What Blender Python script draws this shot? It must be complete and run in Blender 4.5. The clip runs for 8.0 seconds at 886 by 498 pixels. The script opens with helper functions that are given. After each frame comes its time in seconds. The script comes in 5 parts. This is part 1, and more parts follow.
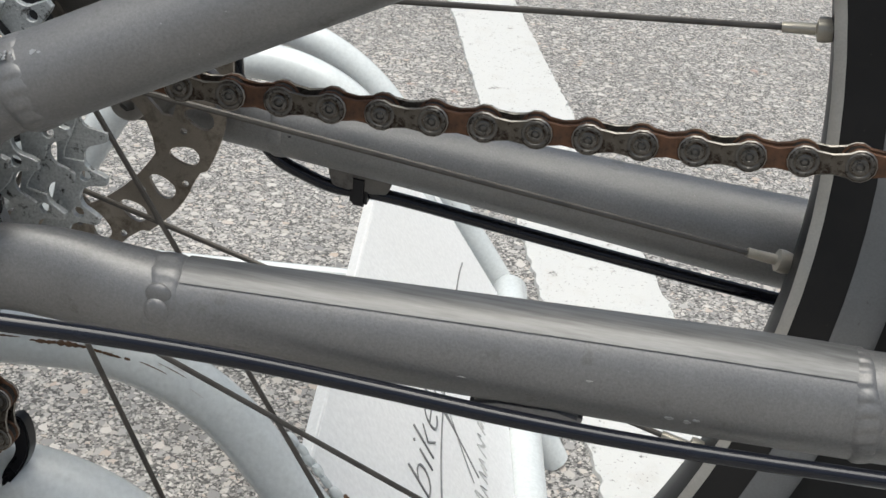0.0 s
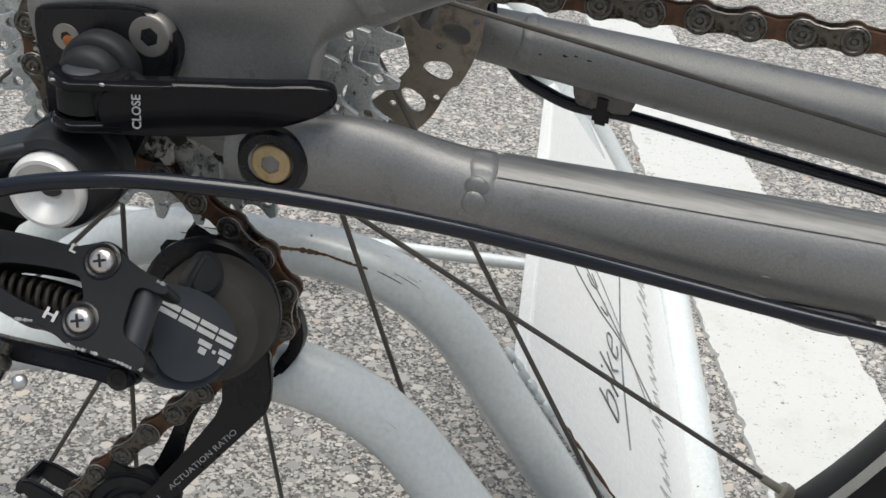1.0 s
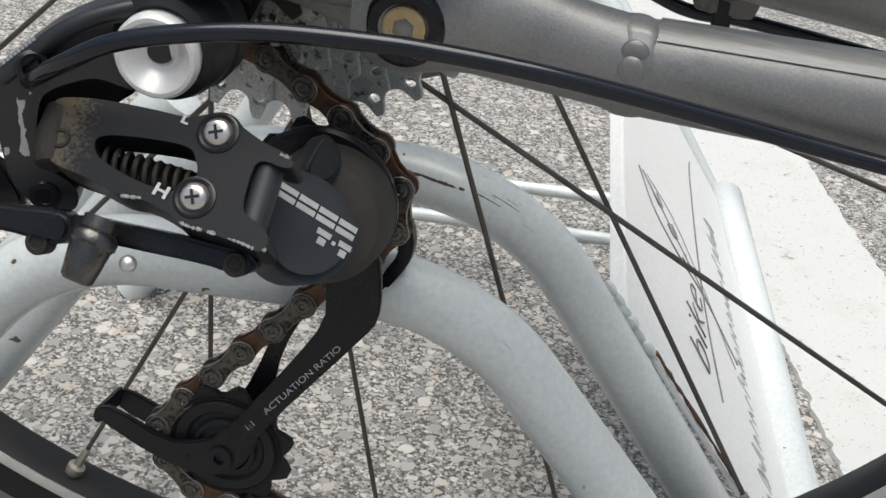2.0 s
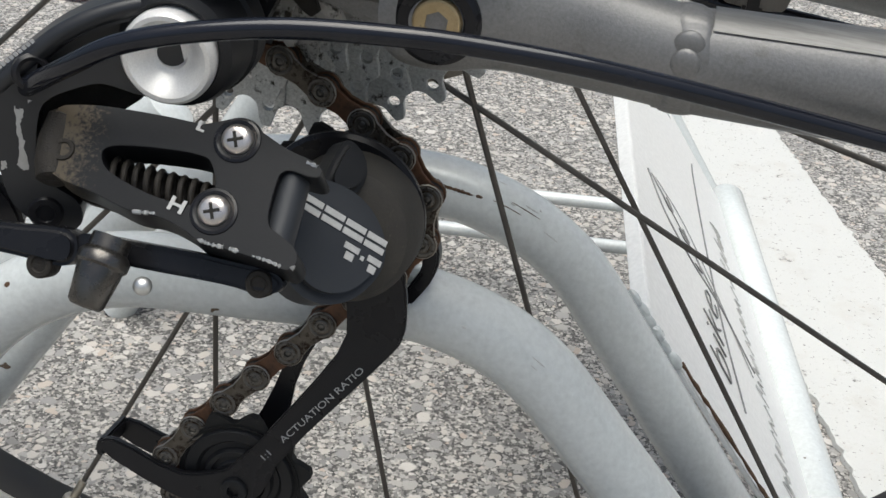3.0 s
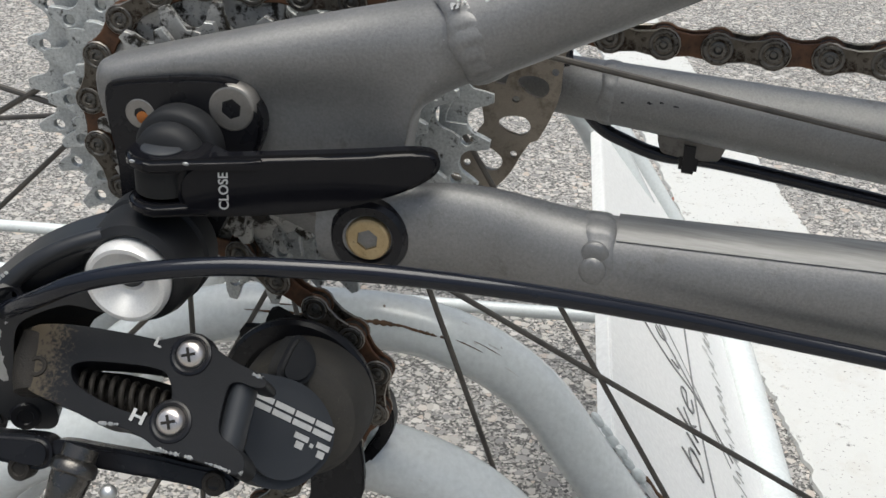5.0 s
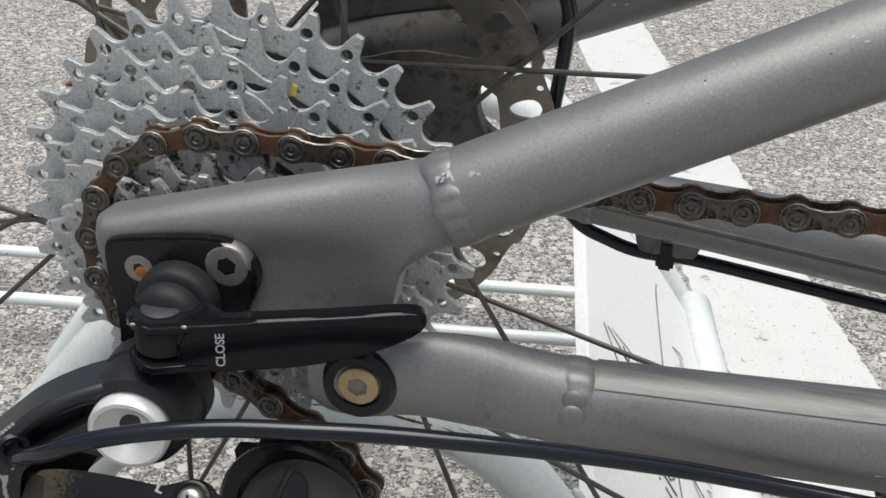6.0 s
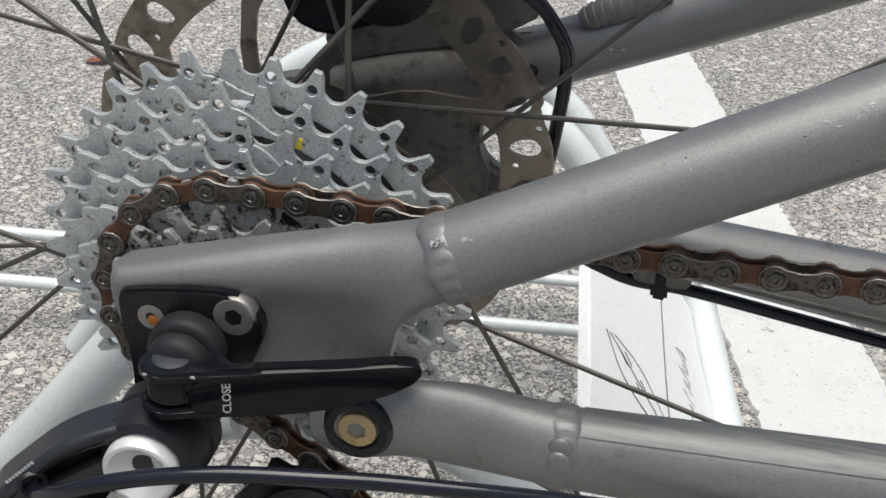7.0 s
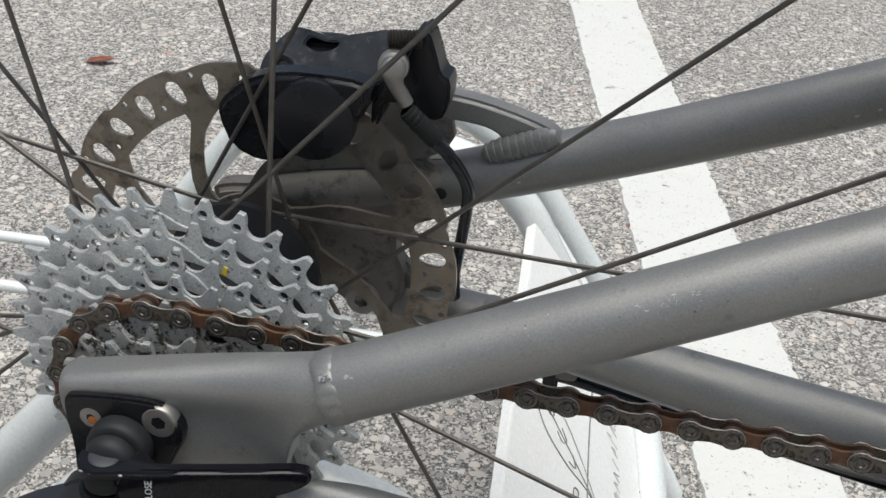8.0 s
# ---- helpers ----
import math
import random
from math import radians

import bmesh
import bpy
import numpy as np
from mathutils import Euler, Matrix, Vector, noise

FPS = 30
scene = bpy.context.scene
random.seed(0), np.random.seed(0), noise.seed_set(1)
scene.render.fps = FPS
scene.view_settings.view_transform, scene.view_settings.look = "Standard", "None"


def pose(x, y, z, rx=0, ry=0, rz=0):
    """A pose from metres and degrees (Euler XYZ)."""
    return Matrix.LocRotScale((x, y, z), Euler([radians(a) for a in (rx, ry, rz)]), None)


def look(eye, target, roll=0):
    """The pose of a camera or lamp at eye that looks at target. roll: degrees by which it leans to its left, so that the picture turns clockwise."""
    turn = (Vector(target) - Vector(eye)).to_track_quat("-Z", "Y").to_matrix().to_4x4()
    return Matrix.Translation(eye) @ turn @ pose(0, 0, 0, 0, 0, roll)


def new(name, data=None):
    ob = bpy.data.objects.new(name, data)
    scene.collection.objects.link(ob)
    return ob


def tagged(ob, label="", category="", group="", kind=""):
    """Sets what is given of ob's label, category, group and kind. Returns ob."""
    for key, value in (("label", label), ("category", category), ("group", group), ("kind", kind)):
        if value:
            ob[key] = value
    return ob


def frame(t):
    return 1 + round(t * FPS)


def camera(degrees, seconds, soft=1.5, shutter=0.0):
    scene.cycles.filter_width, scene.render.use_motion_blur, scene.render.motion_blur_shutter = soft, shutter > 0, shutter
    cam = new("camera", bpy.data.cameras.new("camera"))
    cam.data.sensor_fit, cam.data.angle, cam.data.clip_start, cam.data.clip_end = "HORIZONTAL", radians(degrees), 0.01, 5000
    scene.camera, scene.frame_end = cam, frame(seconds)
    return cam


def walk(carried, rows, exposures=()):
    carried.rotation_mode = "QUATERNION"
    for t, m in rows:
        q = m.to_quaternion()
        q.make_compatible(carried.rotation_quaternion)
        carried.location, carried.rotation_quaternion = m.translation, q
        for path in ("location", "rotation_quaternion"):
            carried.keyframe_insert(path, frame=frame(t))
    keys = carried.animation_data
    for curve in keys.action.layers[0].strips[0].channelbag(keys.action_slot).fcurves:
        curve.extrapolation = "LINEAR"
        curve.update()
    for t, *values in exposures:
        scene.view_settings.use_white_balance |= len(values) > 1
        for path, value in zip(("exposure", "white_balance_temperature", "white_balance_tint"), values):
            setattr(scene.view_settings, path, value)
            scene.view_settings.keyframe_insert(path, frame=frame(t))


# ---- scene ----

# ---- camera ----
cam = camera(38.0, 8.0, soft=1.5)
PATH = [
    (0, (0.1988, -0.3361, 0.5417), (0.0378, 1.0759, -0.1934), 5.23),
    (0.5, (0.1712, -0.3543, 0.5361), (-0.0352, 1.0311, -0.2371), 4.74),
    (1, (0.1408, -0.3661, 0.5280), (-0.0863, 1.0107, -0.2547), 5.73),
    (1.5, (0.1226, -0.3664, 0.5013), (-0.0746, 1.0197, -0.2730), 6.97),
    (1.7, (0.1156, -0.3643, 0.4904), (-0.1187, 1.0186, -0.2796), 5.94),
    (2.8, (0.0933, -0.3449, 0.4696), (-0.1179, 1.0479, -0.2890), 4.96),
    (3, (0.0891, -0.3406, 0.4674), (-0.1105, 1.0559, -0.2875), 5.23),
    (3.5, (0.0822, -0.3355, 0.4625), (-0.1325, 1.0658, -0.2791), 5.04),
    (4, (0.0900, -0.3363, 0.4725), (-0.1055, 1.0752, -0.2550), 5.38),
    (4.5, (0.1059, -0.3407, 0.4967), (-0.1270, 1.0604, -0.2399), 3.53),
    (5, (0.1104, -0.3442, 0.5193), (-0.1329, 1.0566, -0.2146), 2.54),
    (5.2, (0.1108, -0.3428, 0.5304), (-0.1258, 1.0578, -0.2060), 2.63),
    (6.3, (0.1055, -0.3358, 0.5758), (-0.1072, 1.0415, -0.2102), 2.63),
    (6.5, (0.1056, -0.3357, 0.5820), (-0.1048, 1.0358, -0.2147), 2.76),
    (7, (0.1119, -0.3385, 0.5958), (-0.1239, 1.0182, -0.2189), 2.79),
    (7.5, (0.1330, -0.3406, 0.6158), (-0.1082, 1.0130, -0.2025), 3.74),
    (8, (0.1474, -0.3624, 0.6745), (-0.0889, 0.9722, -0.1757), 5.37),
]
EXPOSURE, KELVIN, TINT = 0.62, 6380, 5.0
SKY, SUN, SUN_AZIMUTH = 0.08, 2.0, 165

walk(cam, [(t, look(eye, target, roll)) for t, eye, target, roll in PATH], exposures=[(0.0, EXPOSURE, KELVIN, TINT), (8.0, EXPOSURE, KELVIN, TINT)])

# ---- light: a bright overcast day ----
world = bpy.data.worlds.new("overcast_sky")
scene.world = world
world.use_nodes = True
wn = world.node_tree.nodes
sky = wn.new("ShaderNodeTexSky")
sky.sky_type = "NISHITA"
sky.sun_disc = False
sky.sun_elevation = radians(84)
sky.sun_rotation = radians(SUN_AZIMUTH)
sky.air_density, sky.dust_density, sky.ozone_density = 1.0, 6.0, 0.6
wn["Background"].inputs["Strength"].default_value = SKY
world.node_tree.links.new(sky.outputs["Color"], wn["Background"].inputs["Color"])
sun = new("sun", bpy.data.lights.new("sun", "SUN"))
sun.data.energy, sun.data.angle, sun.data.color = SUN, radians(55), (1.0, 0.985, 0.965)
az = radians(SUN_AZIMUTH)
sun.matrix_world = look((math.sin(az), math.cos(az), 9.5), (0, 0, 0))


# ---- materials ----
def ramp(nt, fac, stops):
    r = nt.nodes.new("ShaderNodeValToRGB")
    el = r.color_ramp.elements
    while len(el) < len(stops):
        el.new(0.5)
    for e, (p, c) in zip(el, stops):
        e.position = p
        e.color = (*c, 1) if len(c) == 3 else c
    nt.links.new(fac, r.inputs["Fac"])
    return r.outputs["Color"]


def noise_tex(nt, vec, scale, detail=4.0, rough=0.55, distortion=0.0):
    n = nt.nodes.new("ShaderNodeTexNoise")
    n.inputs["Scale"].default_value, n.inputs["Detail"].default_value = scale, detail
    n.inputs["Roughness"].default_value, n.inputs["Distortion"].default_value = rough, distortion
    nt.links.new(vec, n.inputs["Vector"])
    return n.outputs["Fac"]


def mixed(nt, fac, a, b, mode="MIX"):
    m = nt.nodes.new("ShaderNodeMix")
    m.data_type, m.blend_type = "RGBA", mode
    for sock, value in ((m.inputs[0], fac), (m.inputs[6], a), (m.inputs[7], b)):
        if isinstance(value, bpy.types.NodeSocket):
            nt.links.new(value, sock)
        elif isinstance(value, (int, float)):
            sock.default_value = value
        else:
            sock.default_value = (*value, 1)
    return m.outputs[2]


def grey(v):
    return (v, v, v)


def begin(name):
    m = bpy.data.materials.new(name)
    m.use_nodes = True
    nt = m.node_tree
    co = nt.nodes.new("ShaderNodeTexCoord").outputs["Object"]
    return m, nt, nt.nodes["Principled BSDF"], co


def bumped(nt, bsdf, height, strength, distance):
    b = nt.nodes.new("ShaderNodeBump")
    b.inputs["Strength"].default_value, b.inputs["Distance"].default_value = strength, distance
    nt.links.new(height, b.inputs["Height"])
    nt.links.new(b.outputs["Normal"], bsdf.inputs["Normal"])
    return b


def surface(name, base, other, blotch=60.0, grain=900.0, rough=(0.4, 0.55), metal=0.0, bump=0.15, depth=0.0004,
            dirt=None, dirt_scale=250.0, dirt_from=0.62, dirt_soft=0.08, chips=None, chip_scale=420.0, chip_from=0.73, stretch=None, coat=0.0, spec=0.5, grit=0.16):
    """One worn surface: two blended tones, grain, an optional dirt film and optional small chips."""
    m, nt, bsdf, co = begin(name)
    if stretch:
        mp = nt.nodes.new("ShaderNodeMapping")
        mp.inputs["Scale"].default_value = stretch
        nt.links.new(co, mp.inputs["Vector"])
        co = mp.outputs["Vector"]
    big = noise_tex(nt, co, blotch, 5.0, 0.6)
    fine = noise_tex(nt, co, grain, 3.0, 0.6)
    col = mixed(nt, ramp(nt, big, [(0.3, grey(0)), (0.7, grey(1))]), base, other)
    col = mixed(nt, ramp(nt, fine, [(0.25, grey(grit)), (0.75, grey(0.0))]), col, grey(0.02))
    rsrc = ramp(nt, big, [(0.3, grey(rough[0])), (0.7, grey(rough[1]))])
    if dirt:
        spread = noise_tex(nt, co, dirt_scale, 8.0, 0.7)
        f = ramp(nt, spread, [(dirt_from, grey(0)), (min(0.99, dirt_from + dirt_soft), grey(1))])
        col = mixed(nt, f, col, dirt)
        rsrc = mixed(nt, f, rsrc, grey(0.85))
    if chips:
        spots = noise_tex(nt, co, chip_scale, 2.0, 0.5)
        f = ramp(nt, spots, [(chip_from, grey(0)), (chip_from + 0.02, grey(1))])
        col = mixed(nt, f, col, chips)
    nt.links.new(col, bsdf.inputs["Base Color"])
    nt.links.new(rsrc, bsdf.inputs["Roughness"])
    bsdf.inputs["Metallic"].default_value = metal
    bsdf.inputs["Specular IOR Level"].default_value = spec
    bsdf.inputs["Coat Weight"].default_value = coat
    bsdf.inputs["Coat Roughness"].default_value = 0.25
    if bump:
        bumped(nt, bsdf, fine, bump, depth)
    return m


FRAME = surface("grey_frame_paint", (0.245, 0.241, 0.235), (0.285, 0.281, 0.274), 35, 1400, (0.43, 0.53), 0.54, 0.22, 0.0003,
                dirt=(0.10, 0.088, 0.07), dirt_scale=90, dirt_from=0.60, dirt_soft=0.3, chips=(0.40, 0.40, 0.385), chip_scale=900, chip_from=0.77, spec=0.4, grit=0.28)
BLACK = surface("black_anodised_metal", (0.007, 0.007, 0.009), (0.012, 0.012, 0.014), 60, 1500, (0.22, 0.36), 0.0, 0.05, 0.0001,
                dirt=(0.07, 0.063, 0.052), dirt_scale=520, dirt_from=0.72, dirt_soft=0.2, chips=(0.35, 0.35, 0.35), chip_scale=240, chip_from=0.82, spec=0.3)
ARM = surface("satin_black_arm", (0.011, 0.0118, 0.014), (0.019, 0.020, 0.0225), 60, 1500, (0.28, 0.4), 0.0, 0.05, 0.0001,
              dirt=(0.07, 0.063, 0.052), dirt_scale=520, dirt_from=0.72, dirt_soft=0.2, spec=0.55)
GLOSSY = surface("glossy_black_lever", (0.005, 0.005, 0.007), (0.007, 0.007, 0.009), 60, 1500, (0.07, 0.13), 0.0, 0.02, 0.0001,
                 dirt=(0.05, 0.045, 0.04), dirt_scale=600, dirt_from=0.76, dirt_soft=0.2, spec=0.22)
# worn black; the paler blue-grey also paints the sky reflected on top
CALIPER = surface("worn_skylit_caliper", (0.022, 0.024, 0.027), (0.060, 0.064, 0.069), 110, 1500, (0.26, 0.42), 0.0, 0.1, 0.0002,
                  dirt=(0.17, 0.175, 0.18), dirt_scale=170, dirt_from=0.56, dirt_soft=0.16, spec=0.55)
DUSTY = surface("dusty_black_plastic", (0.009, 0.0095, 0.011), (0.016, 0.0165, 0.018), 45, 1800, (0.45, 0.62), 0.0, 0.2, 0.0002,
                dirt=(0.10, 0.088, 0.068), dirt_scale=650, dirt_from=0.67, dirt_soft=0.3, spec=0.3)
GRIME = surface("greasy_dirty_metal", (0.014, 0.012, 0.010), (0.034, 0.029, 0.023), 160, 2200, (0.4, 0.75), 0.1, 0.5, 0.0006,
                dirt=(0.05, 0.042, 0.032), dirt_scale=500, dirt_from=0.58, dirt_soft=0.2, spec=0.3)
KNUCKLE = surface("dark_grey_plastic", (0.022, 0.0245, 0.029), (0.030, 0.033, 0.038), 40, 2400, (0.42, 0.55), 0.0, 0.12, 0.0002,
                  dirt=(0.12, 0.105, 0.08), dirt_scale=900, dirt_from=0.70, dirt_soft=0.2, spec=0.4)
TAN_DUST = surface("dust_covered_plastic", (0.034, 0.032, 0.029), (0.065, 0.059, 0.050), 55, 1500, (0.6, 0.8), 0.0, 0.3, 0.0003,
                   dirt=(0.14, 0.12, 0.09), dirt_scale=900, dirt_from=0.62, dirt_soft=0.25, spec=0.3)
SCREW = surface("bright_screw_steel", (0.66, 0.60, 0.55), (0.76, 0.71, 0.67), 160, 2600, (0.26, 0.4), 0.9, 0.05, 0.0001)
RUBBER = surface("black_rubber", (0.014, 0.014, 0.0145), (0.022, 0.022, 0.021), 30, 900, (0.5, 0.7), 0.0, 0.3, 0.0004,
                 dirt=(0.085, 0.076, 0.06), dirt_scale=300, dirt_from=0.68, dirt_soft=0.2, spec=0.22)
HOUSING = surface("black_cable_housing", (0.006, 0.007, 0.012), (0.010, 0.012, 0.018), 50, 2000, (0.10, 0.16), 0.0, 0.03, 0.0001, spec=0.45)
SILVER = surface("bare_aluminium", (0.62, 0.62, 0.60), (0.70, 0.70, 0.68), 90, 2200, (0.28, 0.42), 0.9, 0.08, 0.0002,
                 dirt=(0.12, 0.10, 0.08), dirt_scale=380, dirt_from=0.66, dirt_soft=0.15)
STEEL = surface("steel_bolt", (0.29, 0.275, 0.255), (0.38, 0.362, 0.336), 160, 2600, (0.38, 0.52), 0.8, 0.1, 0.0002,
                dirt=(0.16, 0.11, 0.07), dirt_scale=600, dirt_from=0.66, dirt_soft=0.2)
PALE_ALU = surface("pale_brushed_aluminium", (0.72, 0.71, 0.69), (0.80, 0.79, 0.77), 90, 2200, (0.32, 0.42), 0.3, 0.08, 0.0002,
                   dirt=(0.25, 0.22, 0.18), dirt_scale=420, dirt_from=0.68, dirt_soft=0.2)
STEEL_DARK = surface("dull_dark_steel", (0.085, 0.08, 0.074), (0.15, 0.142, 0.132), 200, 2600, (0.2, 0.34), 0.9, 0.1, 0.0002, dirt=(0.05, 0.04, 0.03), dirt_scale=420, dirt_from=0.6, dirt_soft=0.15)
GOLD = surface("tarnished_gold_bolt", (0.42, 0.31, 0.155), (0.54, 0.43, 0.26), 260, 2600, (0.36, 0.55), 0.7, 0.1, 0.0002,
               dirt=(0.12, 0.09, 0.05), dirt_scale=700, dirt_from=0.6, dirt_soft=0.15)
# frame paint with brown grime, darkened further for the shade below the caliper
FRAME_GRIMY_SHADED = surface("grimy_shaded_grey_paint", (0.18, 0.167, 0.148), (0.235, 0.22, 0.198), 60, 1800, (0.5, 0.65), 0.25, 0.12, 0.0002,
                      dirt=(0.045, 0.038, 0.029), dirt_scale=160, dirt_from=0.52, dirt_soft=0.2, spec=0.35)
RUST = surface("orange_rust", (0.45, 0.16, 0.03), (0.30, 0.09, 0.02), 500, 2600, (0.7, 0.9), 0.1, 0.4, 0.0004)


def dust_towards(m, start, end, colour, scale=420.0):
    """Caked dust that thickens along x, broken up by noise."""
    nt = m.node_tree
    bsdf = nt.nodes["Principled BSDF"]
    co = nt.nodes.new("ShaderNodeTexCoord").outputs["Object"]
    sep = nt.nodes.new("ShaderNodeSeparateXYZ")
    nt.links.new(co, sep.inputs["Vector"])
    reach = nt.nodes.new("ShaderNodeMapRange")
    reach.inputs["From Min"].default_value, reach.inputs["From Max"].default_value = start, end
    nt.links.new(sep.outputs["X"], reach.inputs["Value"])
    lumps = noise_tex(nt, co, scale, 8.0, 0.75)
    both = nt.nodes.new("ShaderNodeMath")
    both.operation = "MULTIPLY_ADD"
    nt.links.new(lumps, both.inputs[0])
    both.inputs[1].default_value = 1.5
    nt.links.new(reach.outputs["Result"], both.inputs[2])
    low = nt.nodes.new("ShaderNodeMath")
    low.operation = "SUBTRACT"
    nt.links.new(both.outputs["Value"], low.inputs[0])
    low.inputs[1].default_value = 0.35
    f = ramp(nt, low.outputs["Value"], [(0.78, grey(0)), (1.0, grey(0.8))])
    old = bsdf.inputs["Base Color"].links[0].from_socket
    nt.links.new(mixed(nt, f, old, colour), bsdf.inputs["Base Color"])
    return m


LINK_BLACK = dust_towards(surface("black_link_with_dust", (0.005, 0.0056, 0.007), (0.009, 0.0098, 0.012), 45, 1800, (0.36, 0.5), 0.0, 0.08, 0.0002,
                          dirt=(0.08, 0.070, 0.054), dirt_scale=650, dirt_from=0.70, dirt_soft=0.3, spec=0.2), -0.012, -0.036, (0.085, 0.068, 0.045), 900.0)
ZINC = surface("zinc_sprocket_steel", (0.51, 0.53, 0.525), (0.61, 0.63, 0.62), 75, 1300, (0.34, 0.46), 0.3, 0.12, 0.0002,
               dirt=(0.05, 0.046, 0.04), dirt_scale=300, dirt_from=0.565, dirt_soft=0.09, grit=0.45, chips=(0.66, 0.66, 0.64), chip_scale=260, chip_from=0.72)
GREASY_ZINC = surface("greasy_sprocket_steel", (0.40, 0.40, 0.385), (0.54, 0.535, 0.515), 120, 1600, (0.26, 0.45), 0.5, 0.2, 0.0003,
                      dirt=(0.03, 0.026, 0.020), dirt_scale=230, dirt_from=0.485, dirt_soft=0.1)
CHAIN_OUT = surface("worn_chain_plate", (0.085, 0.074, 0.058), (0.155, 0.138, 0.115), 260, 2600, (0.32, 0.48), 0.7, 0.25, 0.0003,
                    dirt=(0.032, 0.020, 0.012), dirt_scale=420, dirt_from=0.47, dirt_soft=0.14)
# lighter steel tone that paints the glint on the link bevels, with dirt
CHAIN_GLINT = surface("chain_edge_glint", (0.25, 0.23, 0.20), (0.36, 0.335, 0.30), 300, 2600, (0.32, 0.46), 0.85, 0.1, 0.0002,
                    dirt=(0.05, 0.036, 0.024), dirt_scale=500, dirt_from=0.58, dirt_soft=0.1)
CHAIN_PIN = surface("greasy_chain_pin", (0.10, 0.094, 0.085), (0.17, 0.16, 0.145), 300, 2600, (0.25, 0.4), 0.8, 0.15, 0.0002,
                    dirt=(0.02, 0.016, 0.012), dirt_scale=500, dirt_from=0.54, dirt_soft=0.1)
CHAIN_IN = surface("rusty_chain_plate", (0.155, 0.070, 0.032), (0.085, 0.046, 0.027), 260, 2600, (0.5, 0.75), 0.35, 0.3, 0.0003,
                   dirt=(0.03, 0.022, 0.015), dirt_scale=380, dirt_from=0.55, dirt_soft=0.15)
ROTOR = surface("brake_rotor_steel", (0.24, 0.21, 0.172), (0.34, 0.302, 0.256), 50, 1800, (0.3, 0.45), 0.8, 0.1, 0.0002,
                dirt=(0.09, 0.068, 0.045), dirt_scale=110, dirt_from=0.50, dirt_soft=0.25)
SPOKE = surface("dark_spoke_steel", (0.085, 0.077, 0.068), (0.135, 0.123, 0.108), 120, 2600, (0.35, 0.5), 0.55, 0.05, 0.0001)
NIPPLE = surface("brass_silver_nipple", (0.45, 0.41, 0.33), (0.56, 0.52, 0.44), 200, 2600, (0.35, 0.5), 0.7, 0.05, 0.0001)
RIM = surface("black_rim", (0.014, 0.014, 0.015), (0.024, 0.023, 0.022), 40, 1500, (0.4, 0.55), 0.0, 0.1, 0.0002, spec=0.25,
              dirt=(0.14, 0.125, 0.10), dirt_scale=420, dirt_from=0.66, dirt_soft=0.15)
TRACK = surface("grey_rim_track", (0.20, 0.205, 0.21), (0.26, 0.265, 0.27), 40, 1500, (0.4, 0.55), 0.5, 0.1, 0.0002,
                dirt=(0.10, 0.09, 0.075), dirt_scale=300, dirt_from=0.62, dirt_soft=0.2)
# pale tone that paints the light reflected by the rim's inner edge
RIM_REFLECTION = surface("rim_reflection_tone", (0.50, 0.48, 0.43), (0.60, 0.58, 0.53), 60, 1500, (0.4, 0.55), 0.3, 0.1, 0.0002)
WHITE_TUBE = surface("chipped_white_paint", (0.655, 0.685, 0.68), (0.70, 0.73, 0.72), 18, 500, (0.16, 0.26), 0.0, 0.04, 0.0004,
                     dirt=(0.34, 0.32, 0.27), dirt_scale=70, dirt_from=0.70, dirt_soft=0.22, chips=(0.12, 0.085, 0.06), chip_scale=120, chip_from=0.745, coat=0.2)
PANEL = surface("white_sign_sheet", (0.80, 0.80, 0.785), (0.83, 0.83, 0.815), 12, 400, (0.3, 0.42), 0.0, 0.05, 0.0005,
                dirt=(0.42, 0.41, 0.37), dirt_scale=40, dirt_from=0.72, dirt_soft=0.25, chips=(0.2, 0.18, 0.16), chip_scale=150, chip_from=0.81)
YELLOW = surface("yellow_paint_fleck", (0.65, 0.50, 0.04), (0.7, 0.55, 0.06), 200, 1500, (0.4, 0.5), 0.0, 0.0)
INK = surface("faded_black_ink", (0.10, 0.10, 0.10), (0.26, 0.26, 0.255), 120, 900, (0.5, 0.7), 0.0, 0.0)
PALE_INK = surface("worn_grey_ink", (0.42, 0.42, 0.41), (0.62, 0.62, 0.60), 160, 900, (0.5, 0.7), 0.0, 0.0)
PRINT = surface("pale_grey_print", (0.42, 0.42, 0.41), (0.52, 0.52, 0.51), 220, 1500, (0.5, 0.6), 0.0, 0.0)
CHIP = surface("bare_worn_metal", (0.42, 0.42, 0.41), (0.52, 0.52, 0.51), 220, 1500, (0.35, 0.5), 0.6, 0.1, 0.0002)
CLEAR = surface("clear_guard_film", (0.13, 0.129, 0.125), (0.25, 0.248, 0.242), 520, 1200, (0.40, 0.52), 0.45, 0.08, 0.0003, stretch=(0.03, 1.8, 1.8), grit=0.08)


